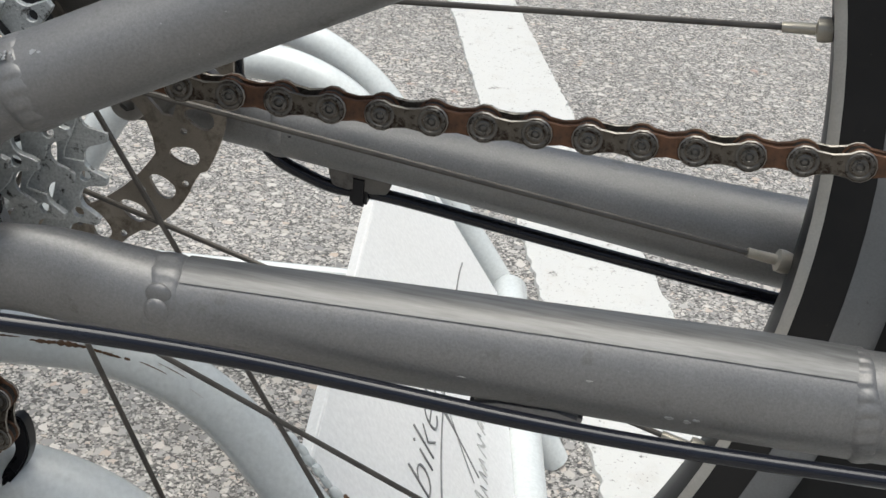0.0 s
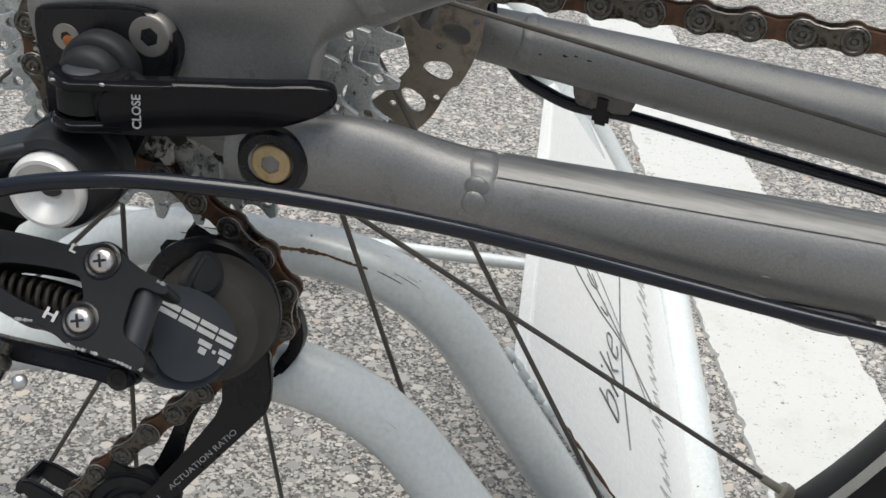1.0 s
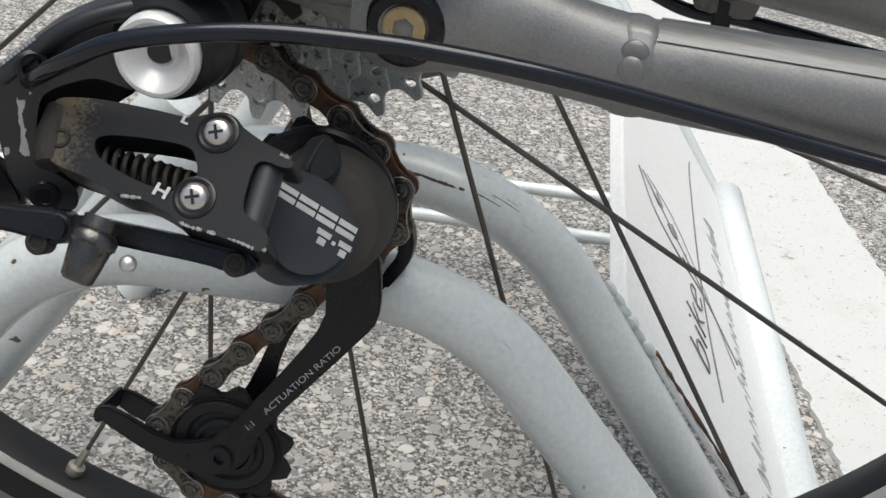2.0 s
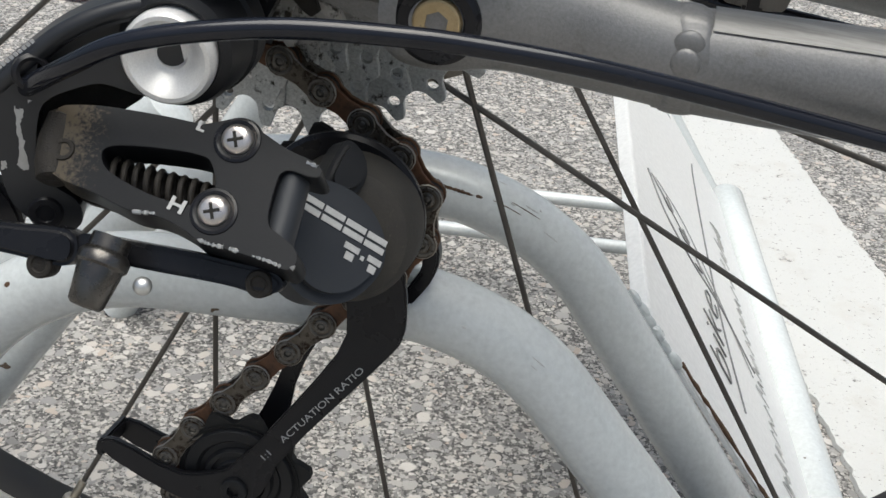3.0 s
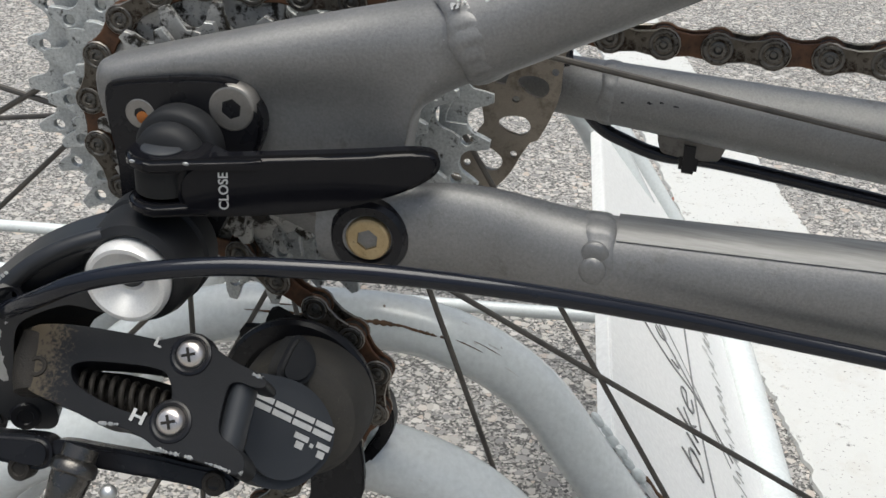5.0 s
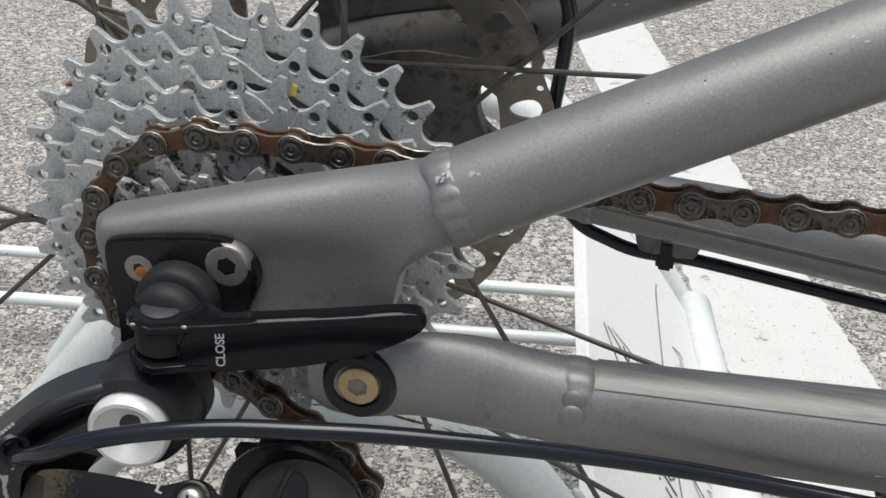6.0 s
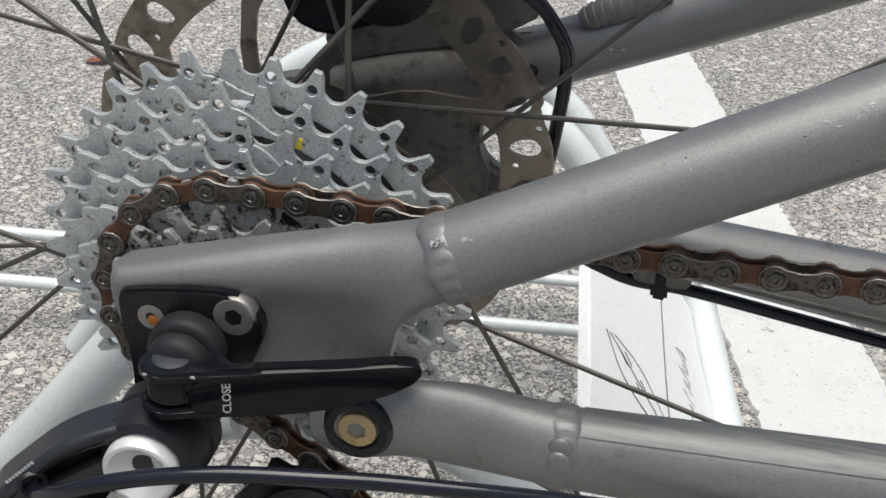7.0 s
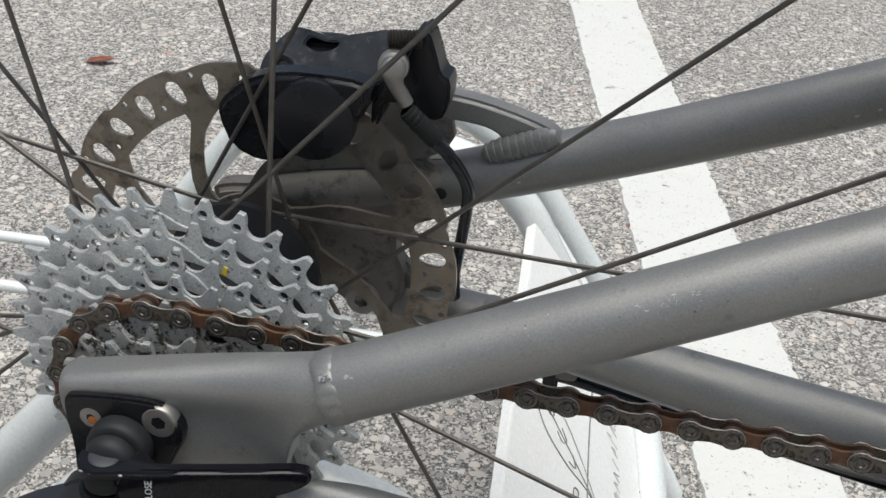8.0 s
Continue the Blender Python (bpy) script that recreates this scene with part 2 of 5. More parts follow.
def asphalt_material(name, painted):
    m, nt, bsdf, co = begin(name)
    flat = nt.nodes.new("ShaderNodeMapping")
    nt.links.new(co, flat.inputs["Vector"])
    warp = nt.nodes.new("ShaderNodeTexNoise")
    warp.inputs["Scale"].default_value = 170.0
    nt.links.new(flat.outputs["Vector"], warp.inputs["Vector"])
    shift = nt.nodes.new("ShaderNodeVectorMath")
    shift.operation = "MULTIPLY_ADD"
    shift.inputs[1].default_value = (0.007, 0.007, 0.0)
    nt.links.new(warp.outputs["Color"], shift.inputs[0])
    nt.links.new(flat.outputs["Vector"], shift.inputs[2])
    def stones(scale, least, most, share):
        """Stones of varied size and tone, one to a cell: colour, mask, height."""
        v = nt.nodes.new("ShaderNodeTexVoronoi")
        v.inputs["Scale"].default_value = scale
        nt.links.new(shift.outputs["Vector"], v.inputs["Vector"])
        sep = nt.nodes.new("ShaderNodeSeparateColor")
        nt.links.new(v.outputs["Color"], sep.inputs["Color"])
        tone = ramp(nt, sep.outputs["Red"], [(0.0, (0.20, 0.197, 0.19)), (0.15, (0.30, 0.293, 0.283)), (0.4, (0.44, 0.42, 0.395)), (0.65, (0.51, 0.47, 0.42)), (0.85, (0.62, 0.59, 0.55)), (1.0, (0.49, 0.40, 0.33))])
        size = nt.nodes.new("ShaderNodeMapRange")
        size.inputs["From Min"].default_value, size.inputs["From Max"].default_value = 1.0 - share, 1.0
        size.inputs["To Min"].default_value, size.inputs["To Max"].default_value = least, most
        size.clamp = False
        nt.links.new(sep.outputs["Green"], size.inputs["Value"])
        inside = nt.nodes.new("ShaderNodeMath")
        inside.operation = "SUBTRACT"
        nt.links.new(size.outputs["Result"], inside.inputs[0])
        nt.links.new(v.outputs["Distance"], inside.inputs[1])
        mask = ramp(nt, inside.outputs["Value"], [(0.0, grey(0)), (0.06, grey(1))])
        return tone, mask
    fine = noise_tex(nt, co, 1500, 4, 0.75)
    broad = noise_tex(nt, co, 6, 4, 0.6)
    grit = nt.nodes.new("ShaderNodeTexVoronoi")
    grit.inputs["Scale"].default_value = 560.0
    nt.links.new(flat.outputs["Vector"], grit.inputs["Vector"])
    gsep = nt.nodes.new("ShaderNodeSeparateColor")
    nt.links.new(grit.outputs["Color"], gsep.inputs["Color"])
    col = ramp(nt, gsep.outputs["Red"], [(0.0, grey(0.04)), (0.35, (0.10, 0.096, 0.09)), (0.6, (0.235, 0.226, 0.212)), (0.85, (0.38, 0.362, 0.336)), (1.0, (0.54, 0.515, 0.475))])
    tone_s, mask_s = stones(290.0, 0.30, 0.62, 0.75)
    tone_b, mask_b = stones(120.0, 0.22, 0.60, 0.62)
    col = mixed(nt, mask_s, col, tone_s)
    col = mixed(nt, mask_b, col, tone_b)
    col = mixed(nt, ramp(nt, fine, [(0.3, grey(0.20)), (0.62, grey(0.0))]), col, (0.13, 0.126, 0.12))
    col = mixed(nt, ramp(nt, broad, [(0.35, grey(0.22)), (0.65, grey(0.0))]), col, (0.12, 0.115, 0.105))
    blush = noise_tex(nt, co, 14, 3, 0.5)
    col = mixed(nt, ramp(nt, blush, [(0.70, grey(0)), (0.74, grey(0.5))]), col, (0.42, 0.24, 0.18))
    height = mixed(nt, 0.6, mask_s, mask_b)
    height = mixed(nt, 0.3, height, fine)
    if painted:
        wear = noise_tex(nt, co, 55, 8, 0.72)
        spots = noise_tex(nt, co, 330, 3, 0.5)
        white = mixed(nt, ramp(nt, fine, [(0.3, grey(0.25)), (0.7, grey(0))]), (0.55, 0.55, 0.53), (0.42, 0.41, 0.39))
        stain = noise_tex(nt, co, 24, 6, 0.65)
        white = mixed(nt, ramp(nt, stain, [(0.55, grey(0)), (0.75, grey(0.55))]), white, (0.45, 0.425, 0.385))
        keep = ramp(nt, wear, [(0.335, grey(0.15)), (0.40, grey(1))])
        keep2 = ramp(nt, spots, [(0.30, grey(0.1)), (0.36, grey(1))])
        col = mixed(nt, mixed(nt, 1.0, keep, keep2, "MULTIPLY"), col, white)
        bsdf.inputs["Roughness"].default_value = 0.72
        bumped(nt, bsdf, height, 0.45, 0.0016)
    else:
        bsdf.inputs["Roughness"].default_value = 0.85
        bumped(nt, bsdf, height, 0.6, 0.002)
    nt.links.new(col, bsdf.inputs["Base Color"])
    return m


ASPHALT = asphalt_material("coarse_asphalt", False)
ROAD_PAINT = asphalt_material("worn_road_paint", True)


MM = 0.000962  # one unit of the drawing in metres


# ---- mesh helpers: lengths in drawing units, just under a millimetre, from the rear axle unless said otherwise ----
def mm(x, y, z):
    return Vector((x, y, z)) * MM


def part(name, bm, material, parent, label="", sharp=38, soft=False):
    bmesh.ops.recalc_face_normals(bm, faces=bm.faces)
    me = bpy.data.meshes.new(name)
    bm.to_mesh(me)
    bm.free()
    me.shade_smooth()
    me.set_sharp_from_angle(angle=radians(sharp))
    me.materials.append(material)
    ob = new(name, me)
    ob.parent = parent
    if soft:
        ob.modifiers.new("weighted", "WEIGHTED_NORMAL").keep_sharp = True
    return tagged(ob, label)


def again(name, me, parent, matrix):
    ob = new(name, me)
    ob.parent = parent
    ob.matrix_local = matrix
    return ob


def chaikin(pts, times=2, closed=True):
    for _ in range(times):
        out = []
        n = len(pts)
        for i in range(n if closed else n - 1):
            a, b = Vector(pts[i]), Vector(pts[(i + 1) % n])
            out += [a * 0.75 + b * 0.25, a * 0.25 + b * 0.75]
        pts = out if closed else [Vector(pts[0])] + out + [Vector(pts[-1])]
    return pts


def smooth_line(pts, per=6):
    """Catmull-Rom through the points."""
    p = [Vector(q) for q in pts]
    p = [2 * p[0] - p[1]] + p + [2 * p[-1] - p[-2]]
    out = []
    for i in range(1, len(p) - 2):
        for k in range(per):
            t = k / per
            a, b, c, d = p[i - 1:i + 3]
            out.append(0.5 * ((2 * b) + (c - a) * t + (2 * a - 5 * b + 4 * c - d) * t * t + (3 * b - a - 3 * c + d) * t ** 3))
    return out + [p[-2]]


def sweep(bm, pts, radius, seg=16, flat=1.0, closed=False, cap=True):
    """A tube along points in millimetres. radius: one number or one a point; flat: height over width."""
    pts = [Vector(p) * MM for p in pts]
    n = len(pts)
    rs = radius if isinstance(radius, (list, tuple)) else [radius] * n
    fl = flat if isinstance(flat, (list, tuple)) else [flat] * n
    rings = []
    side = None
    for i, p in enumerate(pts):
        if closed:
            d = (pts[(i + 1) % n] - pts[i - 1]).normalized()
        else:
            d = (pts[min(i + 1, n - 1)] - pts[max(i - 1, 0)]).normalized()
        if side is None:
            up = Vector((0, 0, 1)) if abs(d.z) < 0.9 else Vector((0, 1, 0))
            side = d.cross(up).normalized()
        side = (side - d * side.dot(d)).normalized()
        up = side.cross(d)
        rr = rs[i] * MM
        rings.append([bm.verts.new(p + side * math.cos(a) * rr + up * math.sin(a) * rr * fl[i]) for a in (2 * math.pi * k / seg for k in range(seg))])
    m = n if closed else n - 1
    for i in range(m):
        a, b = rings[i], rings[(i + 1) % n]
        for k in range(seg):
            bm.faces.new((a[k], a[(k + 1) % seg], b[(k + 1) % seg], b[k]))
    if cap and not closed:
        bm.faces.new(rings[0])
        bm.faces.new(rings[-1])


SIDE = (Vector((1, 0, 0)), Vector((0, 0, 1)), Vector((0, -1, 0)))


def axes(normal, right=(1, 0, 0)):
    n = Vector(normal).normalized()
    u = Vector(right)
    u = (u - n * u.dot(n)).normalized()
    return u, n.cross(u), n


def plate(bm, outline, thick, origin=(0, 0, 0), frame_axes=SIDE, holes=(), bevel=0.0, seg=2):
    """A plate: outline in the plane of the first two axes through origin, its face there, its body behind by thick."""
    u, v, n = frame_axes
    o = Vector(origin) * MM
    def at(p, w):
        return o + (u * p[0] + v * p[1] + n * w) * MM
    tmp = bmesh.new()
    loops = [outline, *holes]
    if holes:
        edges = []
        for loop in loops:
            vs = [tmp.verts.new(at(p, 0)) for p in loop]
            edges += [tmp.edges.new((vs[i], vs[(i + 1) % len(vs)])) for i in range(len(vs))]
        bmesh.ops.triangle_fill(tmp, edges=edges, use_beauty=True, use_dissolve=False)
    else:
        tmp.faces.new([tmp.verts.new(at(p, 0)) for p in outline])
    got = bmesh.ops.extrude_face_region(tmp, geom=tmp.faces[:])
    moved = [g for g in got["geom"] if isinstance(g, bmesh.types.BMVert)]
    bmesh.ops.translate(tmp, verts=moved, vec=-n * thick * MM)
    bmesh.ops.recalc_face_normals(tmp, faces=tmp.faces)
    if bevel:
        hard = [e for e in tmp.edges if len(e.link_faces) == 2 and e.calc_face_angle() > 1.0]
        bmesh.ops.bevel(tmp, geom=hard, offset=bevel * MM, segments=seg, affect="EDGES", clamp_overlap=True)
    me = bpy.data.meshes.new("tmp")
    tmp.to_mesh(me)
    tmp.free()
    bm.from_mesh(me)
    bpy.data.meshes.remove(me)


def lathe(bm, profile, origin, axis=(0, -1, 0), seg=32, close=False):
    """profile: (radius, height along axis) pairs, in millimetres."""
    u, v, n = axes(axis, (1, 0, 0) if abs(Vector(axis).normalized().x) < 0.9 else (0, 0, 1))
    o = Vector(origin) * MM
    rings = []
    for r, h in profile:
        if r < 0.01:
            rings.append([bm.verts.new(o + n * h * MM)])
        else:
            rings.append([bm.verts.new(o + (u * math.cos(a) * r + v * math.sin(a) * r + n * h) * MM) for a in (2 * math.pi * k / seg for k in range(seg))])
    m = len(rings)
    for i in range(m if close else m - 1):
        a, b = rings[i], rings[(i + 1) % m]
        for k in range(seg):
            q = [a[k % len(a)], a[(k + 1) % len(a)], b[(k + 1) % len(b)], b[k % len(b)]]
            q = list(dict.fromkeys(q))
            if len(q) > 2:
                bm.faces.new(q)


def circle(r, n=16, cx=0.0, cy=0.0, turn=0.0):
    return [(cx + r * math.cos(2 * math.pi * k / n + turn), cy + r * math.sin(2 * math.pi * k / n + turn)) for k in range(n)]


def lettering(parent, words, size, matrix, material, label="", shear=0.0, squeeze=1.0, weight=0.0, name="lettering"):
    """Words in the built-in font as a thin mesh; size in metres."""
    cu = bpy.data.curves.new("words", "FONT")
    cu.body, cu.size, cu.shear, cu.offset = words, size, shear, weight
    cu.align_x, cu.align_y = "CENTER", "CENTER"
    cu.extrude = size * 0.012
    cu.resolution_u = 4
    tmp = new("words", cu)
    bpy.context.view_layer.update()
    me = bpy.data.meshes.new_from_object(tmp.evaluated_get(bpy.context.evaluated_depsgraph_get()))
    bpy.data.objects.remove(tmp)
    me.transform(Matrix.Diagonal((squeeze, 1, 1, 1)))
    me.materials.clear()
    me.materials.append(material)
    ob = new(name, me)
    ob.parent = parent
    ob.matrix_local = matrix
    return tagged(ob, label)


def basis(origin, u, v):
    """The matrix whose x and y lie along u and v, at origin in millimetres."""
    u = Vector(u).normalized()
    v = Vector(v)
    v = (v - u * v.dot(u)).normalized()
    w = u.cross(v)
    m = Matrix((u, v, w)).transposed().to_4x4()
    m.translation = Vector(origin) * MM
    return m


# ---- ground ----
def ground_sheet():
    bm = bmesh.new()
    s = 150.0
    bm.faces.new([bm.verts.new((x * s, y * s, 0)) for x, y in ((-1, -1), (1, -1), (1, 1), (-1, 1))])
    return tagged(part("ground", bm, ASPHALT, None), "coarse grey asphalt with exposed pale stones", "asphalt", kind="structure")


def painted_line():
    """A white line 12 cm wide with frayed edges, a coat of paint on the asphalt."""
    bm = bmesh.new()
    rng = random.Random(4)
    left, right = [], []
    for i in range(700):
        y = -0.6 + i * 0.006
        jl, jr = rng.gauss(0, 0.0011), rng.gauss(0, 0.0011)
        left.append((0.334 - 0.249 * y + jl, y))
        right.append((0.460 - 0.263 * y + jr, y))
    low = [[bm.verts.new((x, y, 0.0004)) for x, y in side] for side in (left, right)]
    top = [[bm.verts.new((x + dx, y, 0.0034)) for x, y in side] for side, dx in ((left, 0.0012), (right, -0.0012))]
    for i in range(699):
        bm.faces.new((top[0][i], top[1][i], top[1][i + 1], top[0][i + 1]))
        bm.faces.new((low[0][i], top[0][i], top[0][i + 1], low[0][i + 1]))
        bm.faces.new((top[1][i], low[1][i], low[1][i + 1], top[1][i + 1]))
    return tagged(part("road_marking", bm, ROAD_PAINT, None), "worn white painted line on the asphalt", "road marking", kind="structure")


def dry_leaf(x, y, turn, size, seed):
    """A curled strip of a leaf with a ragged outline and a stalk."""
    rng = random.Random(seed)
    bm = bmesh.new()
    rows = []
    for k in range(11):
        f = k / 10
        w = size * 0.20 * math.sin(math.pi * f ** 0.8) ** 0.7 * rng.uniform(0.75, 1.1) + 0.0006
        lift = size * (0.02 + 0.10 * f * f + 0.03 * rng.random())
        rows.append([bm.verts.new(((f - 0.5) * size, q * w, lift + abs(q) * w * 0.5)) for q in (-1, -0.5, 0, 0.5, 1)])
    for a, b in zip(rows, rows[1:]):
        for j in range(4):
            bm.faces.new((a[j], a[j + 1], b[j + 1], b[j]))
    bmesh.ops.solidify(bm, geom=bm.faces[:], thickness=0.0004)
    leaf = part("dry_leaf", bm, LEAF, None)
    leaf.matrix_world = pose(x, y, 0.001, rz=turn)
    return tagged(leaf, "small curled red-brown dry leaf on the asphalt", "leaf", group="fallen leaves")


LEAF = surface("dry_red_leaf", (0.42, 0.15, 0.09), (0.30, 0.12, 0.075), 90, 900, (0.6, 0.8), 0.0, 0.2, 0.0004)
ground_sheet()
painted_line()
dry_leaf(-0.53, 0.965, 20, 0.036, 3)
dry_leaf(0.136, 0.806, 70, 0.014, 9)


# ---- bicycle rack ----
YAW = math.atan(0.1)
RACK = Matrix.Translation((-0.0154, 0.0433, 0.0)) @ Matrix.Rotation(YAW, 4, "Z")


def hoop_points(left, right, r, apex, lean, right_end=1.0):
    """Arch in the rack's plane: two bends with a straight top between, then legs down to the ground."""
    turn = radians(lean)
    sz = apex - r + r * math.cos(turn)
    foot = sz / math.tan(turn)
    bend = [(r * math.sin(a), apex - r + r * math.cos(a)) for a in (turn * k / 16 for k in range(17))]
    pts = [(left - r * math.sin(turn) - foot * k, sz * (1 - k)) for k in (1.0, 0.8, 0.6, 0.4, 0.2, 0.08)]
    pts += [(left - x, z) for x, z in bend[::-1]] + [(right + x, z) for x, z in bend]
    pts += [(right + r * math.sin(turn) + foot * k * right_end, sz * (1 - k * right_end)) for k in (0.08, 0.2, 0.4, 0.6, 0.8, 1.0)]
    return pts


def bicycle_rack():
    rack = tagged(new("bicycle_rack"), "white tubular steel bicycle rack with chipped paint and sign sheet", "bicycle rack")
    rack.matrix_world = RACK
    def hoop(y, left, right, r, apex, lean, tube, right_end=1.0):
        bm = bmesh.new()
        sweep(bm, [(x, y, z) for x, z in hoop_points(left, right, r, apex, lean, right_end)], tube, 28)
        part("hoop", bm, WHITE_TUBE, rack)
    hoop(-82.7, -27.4, 35.4, 75.1, 294, 50.8, 11.4)
    hoop(-0.8, -1.4, 34.6, 88.6, 294.2, 54.6, 11.0)
    hoop(355, 36, 40, 105, 286, 60, 12.0)
    hoop(430, 7, 11, 145, 289, 56, 11.5, 0.66)
    bm = bmesh.new()
    sweep(bm, [(-289, 150, 0), (-240, 150, 61), (-170, 150, 148), (-128, 150, 200), (-98, 150, 237), (-90, 150, 247), (-88, 150, 249.5)], [16, 16, 16, 16, 16, 13, 6], 28)
    part("leaning_leg", bm, WHITE_TUBE, rack)
    # sign sheet under the sloping legs, from one hoop to the next
    slope = radians(53)
    down = Vector((math.cos(slope), 0, -math.sin(slope)))
    out = Vector((math.sin(slope), 0, math.cos(slope)))
    top = Vector((131, 0, 241))
    bm = bmesh.new()
    plate(bm, [(12, 0), (378, 0), (376, 40), (368, 80), (357, 134), (310, 138), (256, 148), (114, 166), (12, 178), (9, 60), (9, 20)], 2.2, top, (Vector((0, 1, 0)), down, out), bevel=0.5)
    sheet = part("sign_sheet", bm, PANEL, rack, "white sheet-metal sign with worn handwritten-style lettering")
    # folded lip along the upper edge
    bm = bmesh.new()
    plate(bm, [(10, -1.2), (380, -1.2), (380, 1.0), (10, 1.0)], 7.0, top - out * 0.2, (Vector((0, 1, 0)), down, out), bevel=0.4)
    part("lip", bm, PANEL, sheet)
    # lower edge tube between the legs, and its stub at the far corner
    bm = bmesh.new()
    sweep(bm, [top + down * d + Vector((0, y, 0)) for y, d in ((-20, 193), (60, 184), (115, 178), (185, 170), (256, 162), (310, 155), (385, 149), (392, 149))], [12.5, 12.5, 12.5, 12.5, 12.5, 12.5, 12.5, 9], 20)
    part("edge_tube", bm, WHITE_TUBE, rack)
    # rusty seam between sheet and near leg
    bm = bmesh.new()
    rng = random.Random(8)
    sweep(bm, [top + Vector((0, 10.5 + rng.uniform(-0.7, 0.7), 0)) + down * d + out * 1.2 for d in range(22, 190, 4)], [0.45 + rng.uniform(0, 0.7) for d in range(22, 190, 4)], 6)
    part("rusty_seam", bm, RUSTY_EDGE, rack, "rust along the edge of the sheet")
    # lumps of broken weld and lifted paint at the top of the seam
    for k in range(6):
        bm = bmesh.new()
        at = top + Vector((0, 8.6 + rng.uniform(-0.8, 0.8), 0)) + down * (-13 + 6.2 * k + rng.uniform(-1.5, 1.5)) + out * rng.uniform(-0.4, 0.8)
        bmesh.ops.create_icosphere(bm, subdivisions=3, radius=MM, matrix=Matrix.Translation(at * MM) @ Matrix.Rotation(slope, 4, "Y") @ Matrix.Diagonal((rng.uniform(3.2, 5.2), rng.uniform(1.2, 2.0), rng.uniform(1.4, 2.4), 1)))
        for v in bm.verts:
            v.co += Vector((rng.uniform(-1, 1), rng.uniform(-1, 1), rng.uniform(-1, 1))) * 0.18 * MM
        part("weld_bead", bm, WHITE_TUBE, rack)
    # flaked rusty streaks on the bend of the arch, and scuffs
    def patch(name, material, y, z_turn, r, tube, runs, label):
        for a0, a1, side, wide in runs:
            bm = bmesh.new()
            rows = []
            steps = 26
            for k in range(steps + 1):
                f = k / steps
                a = radians(a0 + (a1 - a0) * f)
                w = wide * math.sin(math.pi * f) ** 0.5 * rng.uniform(0.35, 1.0) + 0.15
                mid = side + rng.uniform(-0.12, 0.12) * wide
                row = []
                for q in (-1, -0.3, 0.3, 1):
                    b = radians(mid + q * w)
                    rr = z_turn[2] + (tube + 0.22 - 0.15 * abs(q)) * math.cos(b)
                    reach, rise = (rr * math.sin(a), rr * math.cos(a)) if a > 0 or z_turn[0] < 0 else (z_turn[2] * a, rr)
                    row.append(bm.verts.new(mm(z_turn[0] + reach, y - (tube + 0.22 - 0.15 * abs(q)) * math.sin(b), z_turn[1] + rise)))
                rows.append(row)
            for p, q in zip(rows, rows[1:]):
                for j in range(3):
                    bm.faces.new((p[j], p[j + 1], q[j + 1], q[j]))
            part(name, bm, material, rack, label)
    arch = (34.6, 294.2 - 88.6, 88.6)
    patch("rust_streak", RUSTY_EDGE, -0.8, arch, 88.6, 11.0, ((-6, 10, 64, 6), (-30, -8, 60, 3), (-24, -12, 44, 2), (9, 16, 66, 4), (16.5, 18, 64, 4), (20, 27, 60, 1.4), (24, 31, 48, 1.0)), "rust where the paint has flaked")
    patch("scuff", PALE_INK, -0.8, arch, 88.6, 11.0, ((27, 30, 40, 2.5), (33, 37, 62, 1.4), (20, 22, 20, 1.6), (24, 25, 50, 3)), "grey scuff in the paint")
    patch("scuff", PALE_INK, -82.7, (35.4, 294 - 75.1, 75.1), 75.1, 11.4, ((4, 6, 40, 0.9), (36, 40, 55, 1.2), (20, 21, 70, 1.5), (37, 39, 66, 0.8)), "grey scuff in the paint")
    patch("rust_spot", RUSTY_EDGE, -82.7, (-27.4, 294 - 75.1, 75.1), 75.1, 11.4, ((-33, -31.5, 50, 5),), "small rust spot")
    # words on the sheet read along the rack, tops towards the upper edge
    def on_sheet(along, below, lift=0.5):
        return basis(top + Vector((0, along, 0)) + down * below + out * lift, (0, 1, 0), -down)
    lettering(sheet, "bike", 0.030, on_sheet(106, 72.5), INK, "thin black handwritten word", shear=0.2, squeeze=1.42, weight=-0.0010)
    for line in ([(67, 93), (126, 86), (202, 84), (300, 87), (330, 90)], [(181, 16), (158, 32), (151, 59), (152, 88), (137, 122)], [(187, 25), (188, 53), (168, 81), (139, 107), (128, 118)],
                 [(183, 20), (172, 48), (160, 76), (146, 104), (137, 122)], [(184, 36), (178, 42), (174, 38), (178, 32)], [(176, 52), (170, 58), (165, 53), (168, 47)], [(166, 66), (158, 70), (156, 62)]):
        pts = smooth_line([(top + Vector((0, a, 0)) + down * b + out * 0.35) for a, b in line], 10)
        bm = bmesh.new()
        sweep(bm, pts, 0.5, 5, 0.35)
        part("flourish", bm, INK, sheet, "thin black pen line")
    bm = bmesh.new()
    for k in range(26):
        a = 24 + k * 9.8 + rng.uniform(-1.2, 1.2)
        tall = rng.choice((8, 8, 9, 14))
        knots = [(0, 0), (rng.uniform(1, 3), -tall), (rng.uniform(3, 6), -rng.uniform(2, tall)), (rng.uniform(3, 7), -rng.uniform(0, 3)), (rng.uniform(7, 9), -rng.uniform(4, 8))][:rng.choice((3, 4, 5))]
        pts = smooth_line([top + Vector((0, a + s, 0)) + down * (147 - a * 0.115 + d) + out * 0.35 for s, d in knots], 6)
        sweep(bm, pts, 0.55, 5, 0.35)
    tagged(part("illegible_writing", bm, PALE_INK, sheet, "row of worn grey strokes"), kind="stuff")
